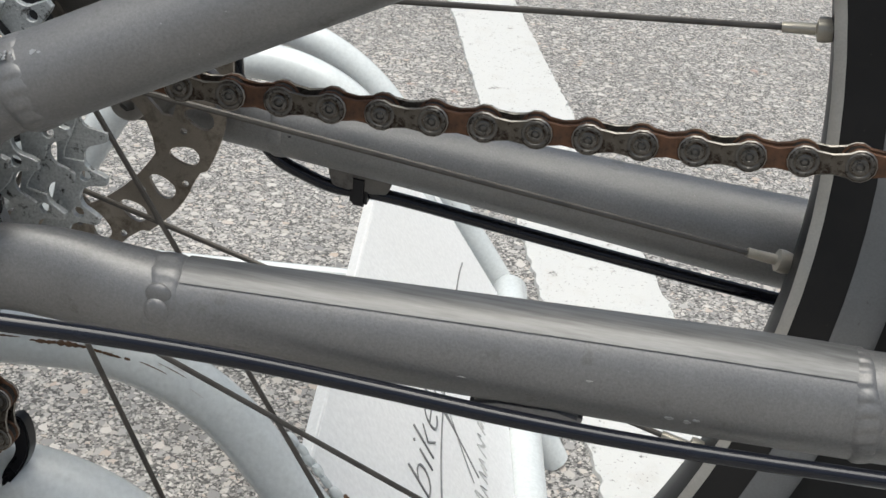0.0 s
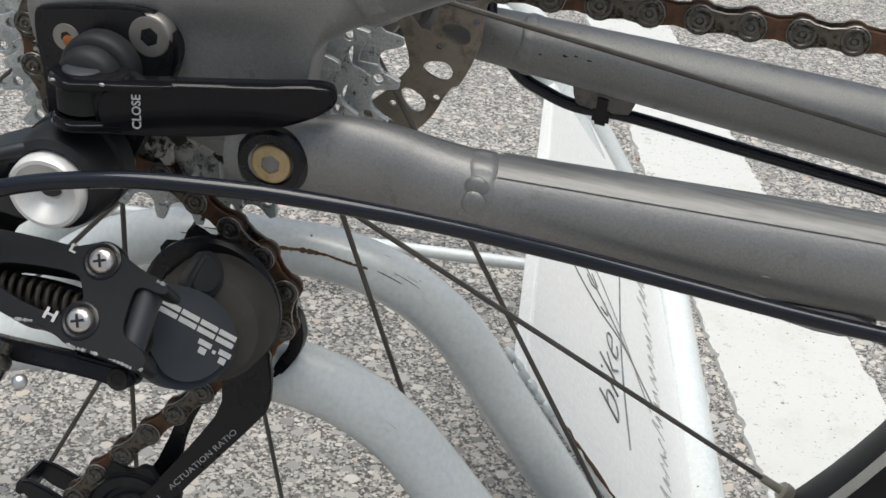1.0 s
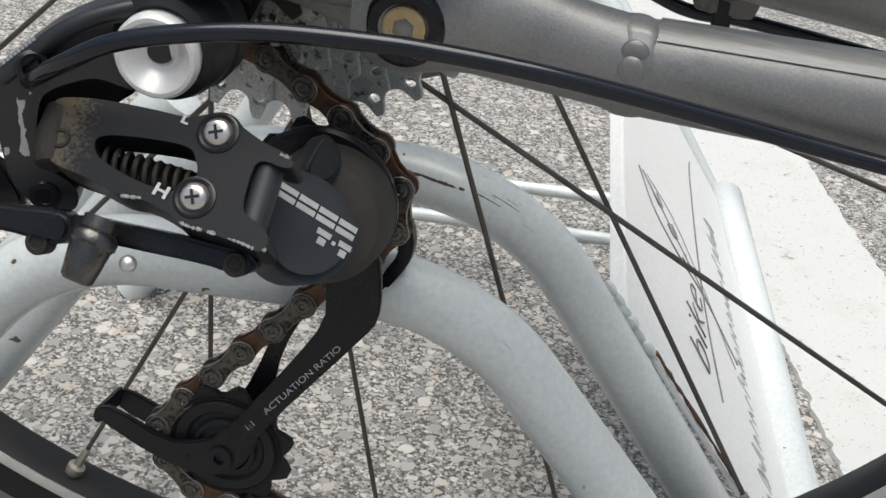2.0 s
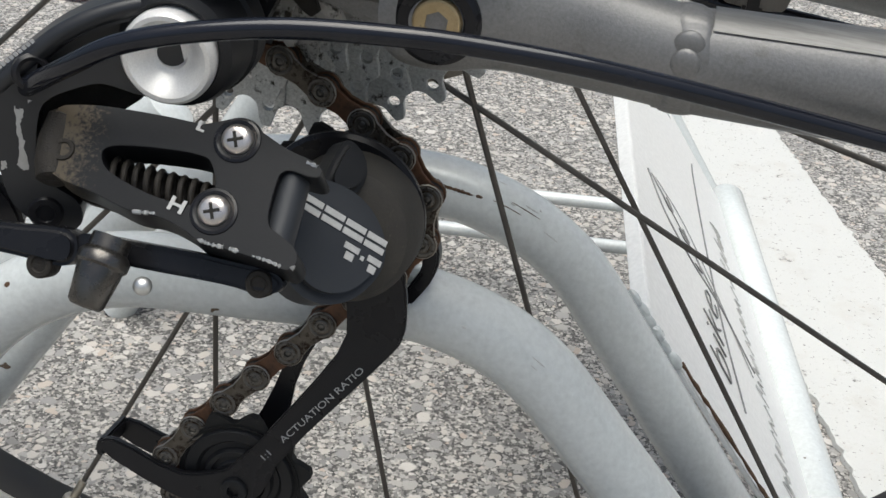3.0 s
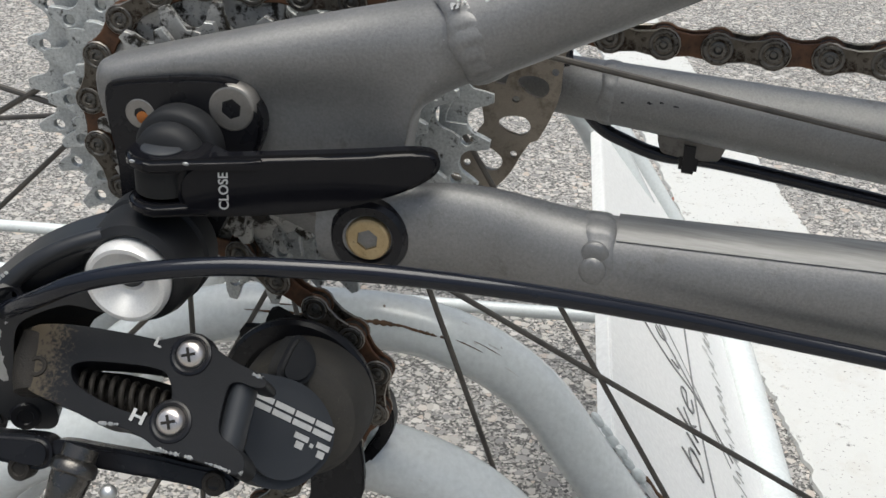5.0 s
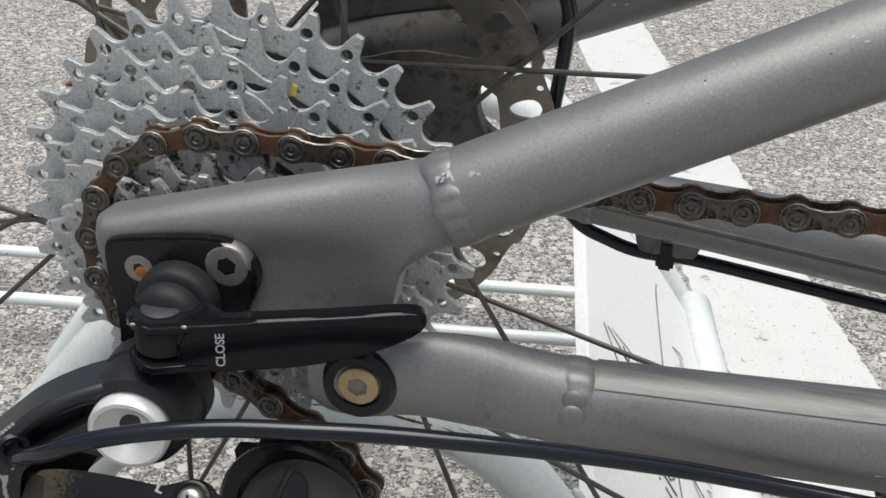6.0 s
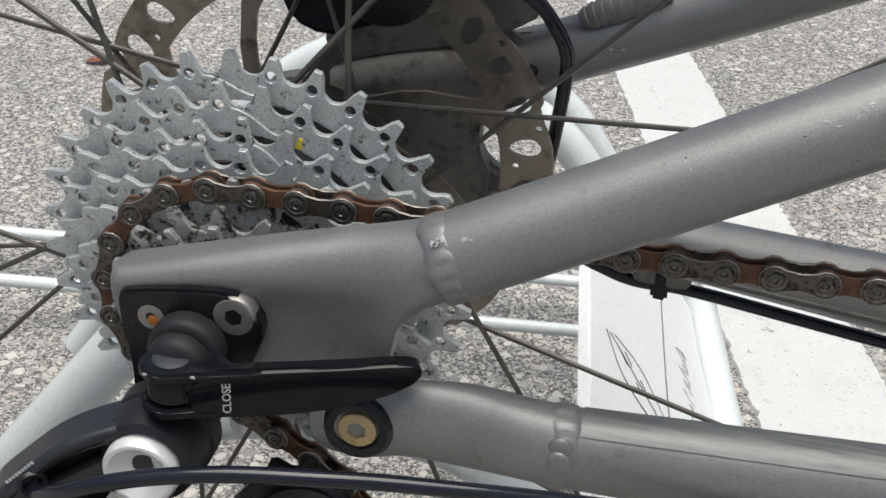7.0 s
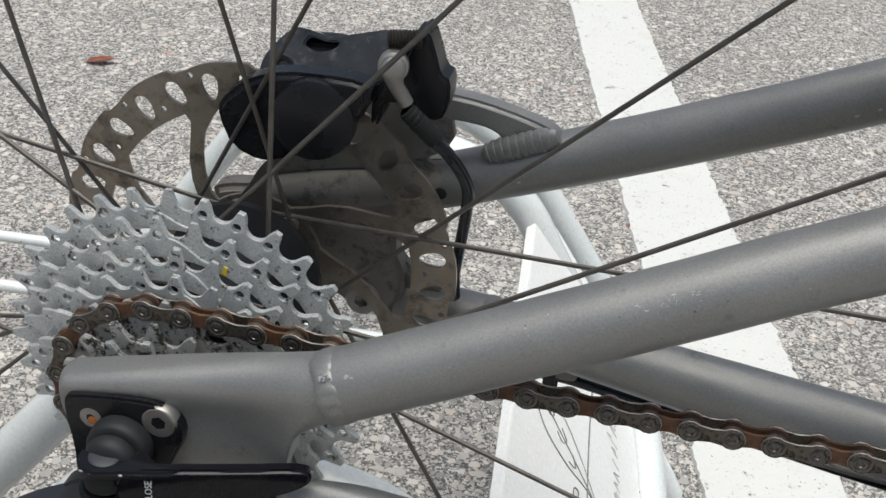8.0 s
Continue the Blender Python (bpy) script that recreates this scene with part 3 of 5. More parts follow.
    # two thin rods low down behind, and the channel that the tyre stands in
    for y, z in ((500, 42), (585, 36)):
        bm = bmesh.new()
        sweep(bm, [(x, y - 45, z) for x in (-900, -300, 0, 240)], 5.2, 14)
        part("base_rod", bm, WHITE_TUBE, rack)
    bm = bmesh.new()
    sec = [(-38, 0), (-38, 90), (-34, 90), (-30, 73), (30, 73), (34, 90), (38, 90), (38, 0)]
    plate(bm, sec, 110, (-40, -45, 0), (Vector((0, 1, 0)), Vector((0, 0, 1)), Vector((-1, 0, 0))))
    part("wheel_channel", bm, WHITE_TUBE, rack)
    return rack


RUSTY_EDGE = surface("rusty_edge", (0.15, 0.08, 0.038), (0.07, 0.042, 0.026), 300, 2200, (0.7, 0.9), 0.1, 0.5, 0.0006)
bicycle_rack()

# ---- bicycle ----
bicycle = tagged(new("bicycle"), "grey bicycle with dirty rusty drivetrain, rear wheel in the rack", "bicycle")
bicycle.location = (0, 0, 410 * MM)


def build_frame():
    # drive side stays
    ss = smooth_line([(68, -66.3, 35.2), (72, -65.8, 37.1), (101, -62.6, 50.9), (134, -58.4, 66.6), (167, -54.3, 82.4), (220, -47.7, 108.2), (330, -40, 160), (430, -38, 208)], 5)
    bm = bmesh.new()
    sweep(bm, ss, [12.15 for _ in ss], 28)
    seat = part("seatstay", bm, FRAME, bicycle, "satin grey aluminium tube with small scratches")
    def weld(parent, centre, direction, r, flat=1.0, wide=3.2, count=30, rise=1.0):
        """A flat band of overlapping scales round a tube."""
        u, v, n = axes(direction, (0, 1, 0))
        bm = bmesh.new()
        steps = count * 8
        across = (-1.0, -0.8, -0.45, 0.0, 0.45, 0.8, 1.0)
        rows = []
        for k in range(steps):
            a = 2 * math.pi * k / steps
            f = (count * k / steps) % 1
            row = []
            for q in across:
                lap = (f - 0.35 * q * q) % 1
                h = rise * (0.55 + 0.6 * lap ** 0.6 * (1 - lap ** 6)) * math.sqrt(max(0, 1 - q * q)) - 0.3
                p = u * math.cos(a) * (r + h) + v * math.sin(a) * (r + h) * flat + n * (q * wide * (0.9 + 0.12 * math.sin(5 * a + count)) + 0.5 * math.sin(3 * a))
                row.append(bm.verts.new((Vector(centre) + p) * MM))
            rows.append(row)
        for p, q in zip(rows, rows[1:] + rows[:1]):
            for j in range(len(across) - 1):
                bm.faces.new((p[j], p[j + 1], q[j + 1], q[j]))
        part("weld_bead", bm, FRAME, parent, sharp=70)
    weld(seat, (69, -66, 35.6), (0.9, 0.1, 0.45), 12.0, 1.0, 4.4, 18, 1.0)
    # forged dropout with the pivot lobe
    def dropout(side, parent_name, material):
        bm = bmesh.new()
        outline = chaikin([(-26, 20), (-24, 13), (-21, 4), (-17, -8), (-4, -16), (17, -18), (30, -23), (38, -28), (47, -29.5), (56, -26), (60, -16), (59, -6), (55.5, 1), (54.5, 9), (57, 15), (64, 19), (74, 24), (66, 43), (58, 43.5), (44, 38), (24, 31.5), (0, 24.5)], 2)
        if side < 0:
            lobe = chaikin([(-17, -8), (-4, -16), (17, -18), (30, -23), (38, -28), (47, -29.5), (56, -26), (60, -16), (59, -6), (55.5, 1), (53, 9), (20, 16), (-18, 10)], 2)
            plate(bm, lobe, 9, (0, -69.2, 0), SIDE, bevel=2.5, seg=3)
        else:
            plate(bm, outline, 13, (0, 64, 0), SIDE, bevel=4.0, seg=3)
        return part(parent_name, bm, material, bicycle, soft=True)
    drop = dropout(-1, "dropout", FRAME)
    # forged face: a rounded ridge along the top that grows into the seatstay and runs out hollow below
    tops = [(-26.5, 18.5), (-24, 20.5), (0, 27.4), (10, 30.2), (24, 34.2), (40, 38.4), (54, 42.0), (62, 44.4), (72, 48.6)]
    feet = [(-26.5, 16.5), (-25, 12), (-22, 4), (-18, -8), (-12, -12), (4, -15), (20, -16), (53.4, -17), (54.0, -4), (54.8, 5), (56.4, 14), (59, 17.6), (64.3, 21.0), (72, 24.6)]
    def level(table, x):
        for (x0, z0), (x1, z1) in zip(table, table[1:]):
            if x <= x1:
                return z0 + (z1 - z0) * max(0, (x - x0) / (x1 - x0))
        return table[-1][1]
    def ease(t):
        t = max(0.0, min(1.0, t))
        return t * t * (3 - 2 * t)
    bm = bmesh.new()
    rows = []
    cols = [-26.5, -26.2, -25.6, -25, -24] + [-23 + 1.9 * k for k in range(40)] + [53.4, 53.7, 54.0, 54.4, 54.8, 55.5, 56.2, 57, 58, 59, 60, 62, 64, 66, 68, 70, 72]
    for x in cols:
        zt, zb = level(tops, x), level(feet, x)
        zt = sum(level(tops, x + d) for d in (-4, -2, 0, 2, 4)) / 5 if -20 < x < 66 else zt
        grow = ease((x + 26) / 98)
        ridge = 4.2 + 8.0 * grow
        front = -74.6 + 1.0 * ease((x - 5) / 40) - 3.4 * ease((x - 38) / 34)
        hollow = 2.6 * (1 - ease((x - 40) / 26)) * ease((x + 26) / 20)
        tip = 5.0 * (1 - min(1, (x + 26.5) / 4.0)) ** 2
        row = [bm.verts.new(mm(x, -60, zt - 1.0))]
        for j in range(29):
            s = (1 - math.cos(math.pi * j / 28)) / 2
            z = zt + (zb - zt) * s
            d, e = zt - z, z - zb
            y = front + tip
            if d < ridge:
                y += (4.5 + 6.5 * grow) * (1 - math.sqrt(max(0, 1 - (1 - d / ridge) ** 2)))
            else:
                y += hollow * ease((d - ridge) / (ridge * 1.5))
            low = 2.5 + 9.0 * ease((x - 52) / 16)
            if e < low:
                y += (2.0 + 9.0 * ease((x - 50) / 20)) * (1 - math.sqrt(max(0, 1 - (1 - e / low) ** 2)))
            row.append(bm.verts.new(mm(x, min(y, -60.2), z)))
        row.append(bm.verts.new(mm(x, -60, zb + 0.6)))
        rows.append(row)
    for p, q in zip(rows, rows[1:]):
        for j in range(len(p)):
            bm.faces.new((p[j], p[(j + 1) % len(p)], q[(j + 1) % len(p)], q[j]))
    bm.faces.new(rows[0])
    bm.faces.new(rows[-1])
    part("forged_face", bm, FRAME, drop, sharp=60)
    # chainstay with its yoke round the pivot
    cs = smooth_line([(98, -67.0, -20.4), (106, -66.3, -20.9), (120, -65.2, -21.6), (147, -63, -22.9), (208, -58, -25.9), (255, -54.2, -28.4), (290, -51.5, -30.2), (340, -48.5, -32), (430, -46, -34)], 5)
    rad = []
    for p in cs:
        x = p.x
        rad.append(10.1 + 2.5 * min(1, max(0, x - 100) / 150))
    flats = 1.22
    bm = bmesh.new()
    sweep(bm, cs, rad, 28, flats)
    stay = part("chainstay", bm, FRAME, bicycle, "satin grey aluminium tube with a clear guard film")
    weld(stay, (103, -66.6, -20.6), (1, 0.1, -0.06), 10.1, 1.22, 4.6, 11, 1.05)
    weld(stay, (286, -51.8, -30.0), (1, 0.05, 0.25), 12.6, 1.22, 4.0, 24, 1.1)
    bm = bmesh.new()
    bmesh.ops.create_uvsphere(bm, u_segments=24, v_segments=14, radius=0.001, matrix=Matrix.Translation(mm(103.4, -75.1, -14.8)) @ Matrix.Diagonal((3.5, 1.5, 3.6, 1)))
    part("weld_bead", bm, FRAME, stay)
    bm = bmesh.new()
    bmesh.ops.create_uvsphere(bm, u_segments=24, v_segments=14, radius=0.001, matrix=Matrix.Translation(mm(103.2, -76.5, -18.8)) @ Matrix.Diagonal((3.3, 1.4, 3.8, 1)))
    part("weld_bead", bm, FRAME, stay)
    bm = bmesh.new()
    yk = [(34, -74, -17, 6.0, 1.3), (37, -74, -16.8, 5.6, 1.9), (42, -74, -16.6, 5.3, 2.3), (49, -73.6, -16.2, 5.3, 2.4), (57, -72.6, -15.2, 5.8, 2.14), (66, -71.5, -14.8, 6.9, 1.86), (77, -69.6, -16.2, 8.4, 1.56), (89, -68.0, -18.4, 9.5, 1.32), (103, -66.7, -20.6, 10.1, 1.22)]
    line = smooth_line([p[:3] for p in yk], 5)
    wide = [q.x for q in smooth_line([(p[3], 0, 0) for p in yk], 5)]
    tall = [q.x for q in smooth_line([(p[4], 0, 0) for p in yk], 5)]
    sweep(bm, line, wide, 32, tall)
    part("yoke", bm, FRAME, stay)
    # clear film along the top of the chainstay
    bm = bmesh.new()
    film = [(p.x, p.y - 2.0, p.z + 0.35) for p in cs if 106 < p.x < 283]
    rf = [r + 0.25 for r, p in zip(rad, cs) if 106 < p.x < 283]
    verts = []
    for (x, y, z), r in zip(film, rf):
        row = []
        for a in (108, 99, 90, 81, 72, 64, 56, 48):
            q = radians(a)
            row.append(bm.verts.new(mm(x, y + 2.0 - r * math.cos(q), z + r * flats * math.sin(q))))
        verts.append(row)
    for a, b in zip(verts, verts[1:]):
        for k in range(len(a) - 1):
            bm.faces.new((a[k], a[k + 1], b[k + 1], b[k]))
    part("guard_film", bm, CLEAR, stay, "clear scratched protective film")
    # pivot: black washer, gold bolt
    bm = bmesh.new()
    lathe(bm, [(6.0, 0.4), (6.6, 1.6), (8.9, 1.9), (10.1, 0.9), (10.5, -1), (10.5, -3), (6.0, -3)], (47.2, -78, -16), seg=40, close=True)
    washer = part("pivot_washer", bm, BLACK, bicycle, "black pivot washer")
    hex_bolt(washer, (47.2, -78.4, -16), 5.9, 2.9, GOLD, "tarnished gold hex bolt", socket=STEEL)
    # far side
    fss = smooth_line([(70, 76.6, 34.9), (88, 75, 42.8), (138, 70.7, 65.7), (193, 66, 92.5), (221, 63.6, 106.9), (330, 56, 163), (430, 52, 212)], 5)
    bm = bmesh.new()
    sweep(bm, fss, [11.45 for _ in fss], 24)
    far_ss = part("far_seatstay", bm, FRAME, bicycle, "satin grey aluminium tube")
    bm = bmesh.new()
    sweep(bm, smooth_line([(74, 76.4, 36.8), (62, 75, 33.6), (48, 73, 31.0), (30, 71, 27.4), (12, 70, 23.0), (-3, 70, 18.4), (-9, 70, 16.2)], 4), [11.4, 11.3, 11.1, 10.9, 10.7, 10.6, 10.5, 10.4, 10.4, 10.3, 10.2, 10.1, 10, 9.9, 9.7, 9.4, 9, 8.7, 8.2, 7.6, 7, 6.3, 5.4, 4.4, 3.2], 24)
    part("forged_end", bm, FRAME_GRIMY_SHADED, far_ss)
    fcs = smooth_line([(56, 75.7, -23.9), (80, 73.1, -24.8), (95, 71.5, -25.4), (140, 66.6, -27.4), (200, 60.1, -30.4), (275, 52, -34.5), (340, 47, -37), (430, 43, -40)], 5)
    bm = bmesh.new()
    sweep(bm, fcs, [9.0 if p.x < 60 else 9.0 + 5.6 * min(1, (p.x - 60) / 215) for p in fcs], 24, [1.1 for _ in fcs])
    far_cs = part("far_chainstay", bm, FRAME, bicycle, "satin grey aluminium tube with a cable clip")
    weld(far_cs, (97, 71.2, -25.5), (1, -0.1, -0.03), 10.0, 1.1, 3.2, 16, 0.9)
    far_drop = dropout(1, "far_dropout", FRAME_GRIMY_SHADED)
    # second plate of the far dropout that carries the brake mount
    bm = bmesh.new()
    plate(bm, chaikin([(-14, 24), (16, 27), (50, 38), (62, 46), (78, 48), (80, 36), (62, 30), (54, 12), (56, -6), (78, -12), (84, -24), (60, -36), (42, -30), (20, -14), (-8, -6)], 2), 9, (0, 70, 0), SIDE, bevel=2.5, seg=3)
    # its dark tone is grime plus shade put into the colour
    part("brake_plate", bm, FRAME_GRIMY_SHADED, far_drop, "grimy grey dropout plate with shade in its colour")
    # two webs fill the gap below the caliper, their dusty colour darkened as shade
    bm = bmesh.new()
    plate(bm, chaikin([(-4, 40), (2, 52), (10, 59), (24, 66), (44, 73), (58, 78), (72, 72), (76, 56), (60, 46), (40, 39), (20, 34), (0, 30)], 1), 6, (0, 67, 0), SIDE, bevel=1.2, seg=2)
    part("mount_web", bm, FRAME_GRIMY_SHADED, far_drop, "dusty mounting web with shade in its colour")
    bm = bmesh.new()
    plate(bm, chaikin([(-6, 30), (9, 35), (24, 42), (38, 48), (52, 47), (66, 48), (74, 36), (58, 20), (20, 12), (-3, 20)], 1), 5, (0, 68.5, 0), SIDE, bevel=1.2, seg=2)
    part("mount_web", bm, FRAME_GRIMY_SHADED, far_drop)
    hex_bolt(far_drop, (43, 60.5, -20), 7.0, 3.2, STEEL, "steel pivot bolt")
    # no opening is cut: a black disc paints the dark of a small hole
    bm = bmesh.new()
    lathe(bm, [(0.01, 0.3), (2.2, 0.3), (2.6, 0)], (72, 64.0, 36), seg=16)
    part("hole", bm, RUBBER, far_drop)
    # brace and its weld on the far seatstay
    bm = bmesh.new()
    plate(bm, chaikin([(50, 76), (76, 79.5), (112, 72), (118, 66), (112, 63), (96, 59), (92, 66), (78, 68), (56, 66)], 2), 10, (0, 66, 0), SIDE, bevel=2.5, seg=3)
    part("brake_brace", bm, FRAME, far_ss)
    bm = bmesh.new()
    seam = [Vector((87, 66.5, 55.5)) + Vector((29, -1.5, 14.2)) * (k / 80) for k in range(81)]
    sweep(bm, seam, [3.1 + 0.55 * ((k / 8) % 1) ** 0.7 - 1.6 * abs(k / 40 - 1) ** 4 for k in range(81)], 14, 1.5)
    part("weld_bead", bm, FRAME, far_ss)
    # pale rubbed patches on the stays
    rng = random.Random(12)
    def chips_on(parent, line, radii, flat, spots, material, label):
        for x, turn, size, long in spots:
            i = min(range(len(line) - 1), key=lambda k: abs(line[k].x - x))
            d = (line[i + 1] - line[i]).normalized()
            front = Vector((0, -1, 0))
            front = (front - d * front.dot(d)).normalized()
            up = front.cross(d)
            if up.z < 0:
                up = -up
            a = radians(turn)
            nrm = front * math.cos(a) + up * math.sin(a)
            at = line[i] + d * (x - line[i].x) + front * math.cos(a) * radii[i] + up * math.sin(a) * radii[i] * flat
            side = d.cross(nrm)
            bm = bmesh.new()
            shape = [(size * long * math.cos(2 * math.pi * k / 13) * rng.uniform(0.45, 1.2), size * math.sin(2 * math.pi * k / 13) * rng.uniform(0.45, 1.2)) for k in range(13)]
            plate(bm, shape, 0.4, at + nrm * 0.1, (d, side, nrm))
            part("paint_chip", bm, material, parent, label)
    ss_r = [12.15 for _ in ss]
    chips_on(seat, ss, [r + 1.0 for r in ss_r], 1.0, ((68.6, 47, 0.7, 1.4), (69.4, 42, 0.5, 1.2), (70.2, 49, 0.4, 1.6), (71.2, 45, 0.45, 1.0), (69.9, 45, 0.35, 1.5), (68.2, 43, 0.3, 1.2), (71.6, 40, 0.3, 1.0)), CHIP, "bare metal chip in the paint")
    chips_on(seat, ss, ss_r, 1.0, ((76, 40, 0.8, 1.3), (77.6, 37, 0.4, 1.6)), CHIP, "bare metal chip in the paint")
    scratch = [(157 + rng.uniform(0, 18), 34 + rng.uniform(-9, 9), rng.uniform(0.08, 0.22), rng.uniform(1.0, 4.0)) for _ in range(22)]
    chips_on(seat, ss, ss_r, 1.0, scratch, CHIP, "bare metal chip in the paint")
    scratch = [(100 + rng.uniform(0, 90), 20 + rng.uniform(-45, 45), rng.uniform(0.08, 0.16), rng.uniform(1.0, 3.5)) for _ in range(7)]
    chips_on(seat, ss, ss_r, 1.0, scratch, DUSTY, "dark scratch in the paint")
    chips_on(stay, cs, rad, flats, ((236, -22, 0.8, 1.5), (241, -24, 0.9, 1.1), (243, -19, 0.5, 2), (214, 8, 0.25, 4), (182, -12, 0.2, 5)), CHIP, "bare metal chip in the paint")
    fss_r = [11.45 for _ in fss]
    chips_on(far_ss, fss, fss_r, 1.0, ((100, 0, 0.5, 1.6), (103, -6, 0.4, 2), (218, -10, 0.5, 2.2), (226, -8, 0.4, 2.5)), CHIP, "bare metal chip in the paint")
    fcs_r = [9.0 if p.x < 60 else 9.0 + 5.6 * min(1, (p.x - 60) / 215) for p in fcs]
    chips_on(far_cs, fcs, fcs_r, 1.1, ((112, 12, 0.5, 2.5), (116, 16, 0.35, 3), (121, 14, 0.3, 4), (103, 4, 0.4, 2)), DUSTY, "dark scuff in the paint")


def hex_bolt(parent, centre, r, hexr, material, label, axis=(0, -1, 0), socket=None):
    """A round bolt head with a hexagonal socket."""
    bm = bmesh.new()
    u, v, n = axes(axis)
    lathe(bm, [(r * 0.84, 1.45), (r * 0.93, 1.25), (r, 0.5), (r, -3), (r * 0.84, -3)], centre, axis, 36, True)
    plate(bm, circle(r * 0.85, 36), 4.6, Vector(centre) + n * 1.4, (u, v, n), holes=[circle(hexr, 6, turn=0.4)])
    bolt = part("bolt", bm, material, parent, label)
    bm = bmesh.new()
    lathe(bm, [(0.01, -1.6), (hexr * 0.45, -1.5), (hexr * 0.7, -1.1), (hexr * 1.02, -0.9), (hexr * 1.02, -3.0), (0.01, -3.0)], centre, axis, 12)
    part("socket", bm, socket or material, bolt)
    if socket is RUST:
        bm = bmesh.new()
        lathe(bm, [(0.01, 1.6), (hexr * 0.6, 1.58), (hexr * 0.95, 1.45), (hexr * 1.0, -1.0)], Vector(centre) + u * hexr * 0.35 - v * hexr * 0.55, axis, 14)
        part("rust_patch", bm, RUST, bolt, "orange rust in the socket")
    return bolt


build_frame()


def build_hanger():
    bm = bmesh.new()
    plate(bm, chaikin([(-21.5, 16), (-18, 18), (6, 21.5), (14, 20.5), (19.5, 14), (20, 8), (16.5, -1), (13, -9), (9, -17), (4, -27), (-6, -34), (-18, -30), (-19, -20), (-19, -4), (-21, 6)], 2), 9, (0, -77.2, 0), SIDE, bevel=1.0)
    hanger = part("derailleur_hanger", bm, BLACK, bicycle, "black hanger plate")
    hex_bolt(hanger, (12, -75.9, 13.9), 6.3, 2.7, STEEL, "steel hex bolt", socket=STEEL)
    hex_bolt(hanger, (-11.8, -75.9, 10.0), 4.3, 1.7, STEEL, "small bolt with an orange rusty socket", socket=RUST)
    return hanger


build_hanger()


def build_lever():
    bm = bmesh.new()
    lathe(bm, [(0.01, 14.5), (4.0, 14.5), (7.2, 13.7), (8.6, 12.2), (9.0, 9.2), (8.7, 8.2), (7.9, 7.8), (7.9, 7.2), (9.7, 6.9), (10.6, 6.0), (10.9, 4.2), (10.8, 0.8), (10.4, 0), (0.01, 0)], (-0.2, -77.5, 3.8), seg=44)
    nut = part("skewer_cap", bm, DUSTY, bicycle, "dusty black skewer cap")
    up = (Vector((1, 0, 0)), Vector((0, 1, 0)), Vector((0, 0, 1)))
    bm = bmesh.new()
    lathe(bm, [(0.01, 6.8), (7.0, 6.8), (7.0, -0.8), (0.01, -0.8)], (-0.5, -91, -1.8), (0, 0, 1), 28)
    part("cam", bm, RUBBER, nut)
    # blade that leans in towards the wheel, with a fork of two cheeks
    bm = bmesh.new()
    blade = chaikin([(5, -5.6), (5, 9.8), (30, 10.4), (50, 11.0), (63, 11.8), (67.6, 10.6), (67.8, 5.8), (62.5, 2.0), (56, -0.6), (47, -3.2), (36, -5.0), (20, -5.8)], 2)
    u, v, n = axes((0.29, -1, 0.0))
    plate(bm, blade, 5.5, (0, -98.5, -1.9), (u, v, n), bevel=1.4, seg=3)
    for z0, z1, tail in ((6.0, 9.6, [(8, -96.6), (22, -92.6), (27, -90.2), (16, -88), (8, -83)]), (-5.4, -2.0, [(8, -96.6), (12, -95.4), (13, -92), (8, -83.5)])):
        plate(bm, circle(8.8, 20, -0.5, -91)[5:16] + tail, z1 - z0, (0, 0, z1 - 1.8), up, bevel=1.1, seg=3)
    lever = part("quick_release_lever", bm, GLOSSY, bicycle, "glossy black lever with printed word", 45, True)
    bm = bmesh.new()
    lathe(bm, [(0.01, 0.8), (4.4, 0.8), (5.2, 0.3), (5.3, -0.5)], (-0.5, -91, 7.8), (0, 0, 1), 28)
    part("pivot_cap", bm, KNUCKLE, lever)
    lettering(lever, "CLOSE", 0.0031, basis(Vector((0, -98.5, -0.2)) + u * 16.2 + n * 0.25, (0, 0, 1), -u), PRINT, "pale printed word", weight=0.00005, squeeze=1.02)
    for x, y, z in ((-5.2, -98.4, 6.8), (7.5, -96.9, 7.0)):
        bm = bmesh.new()
        bmesh.ops.create_icosphere(bm, subdivisions=2, radius=0.0006, matrix=Matrix.Translation(mm(x, y, z)) @ Matrix.Diagonal((1.3, 0.4, 0.8, 1)))
        part("paint_chip", bm, CHIP, lever)
    return lever


build_lever()


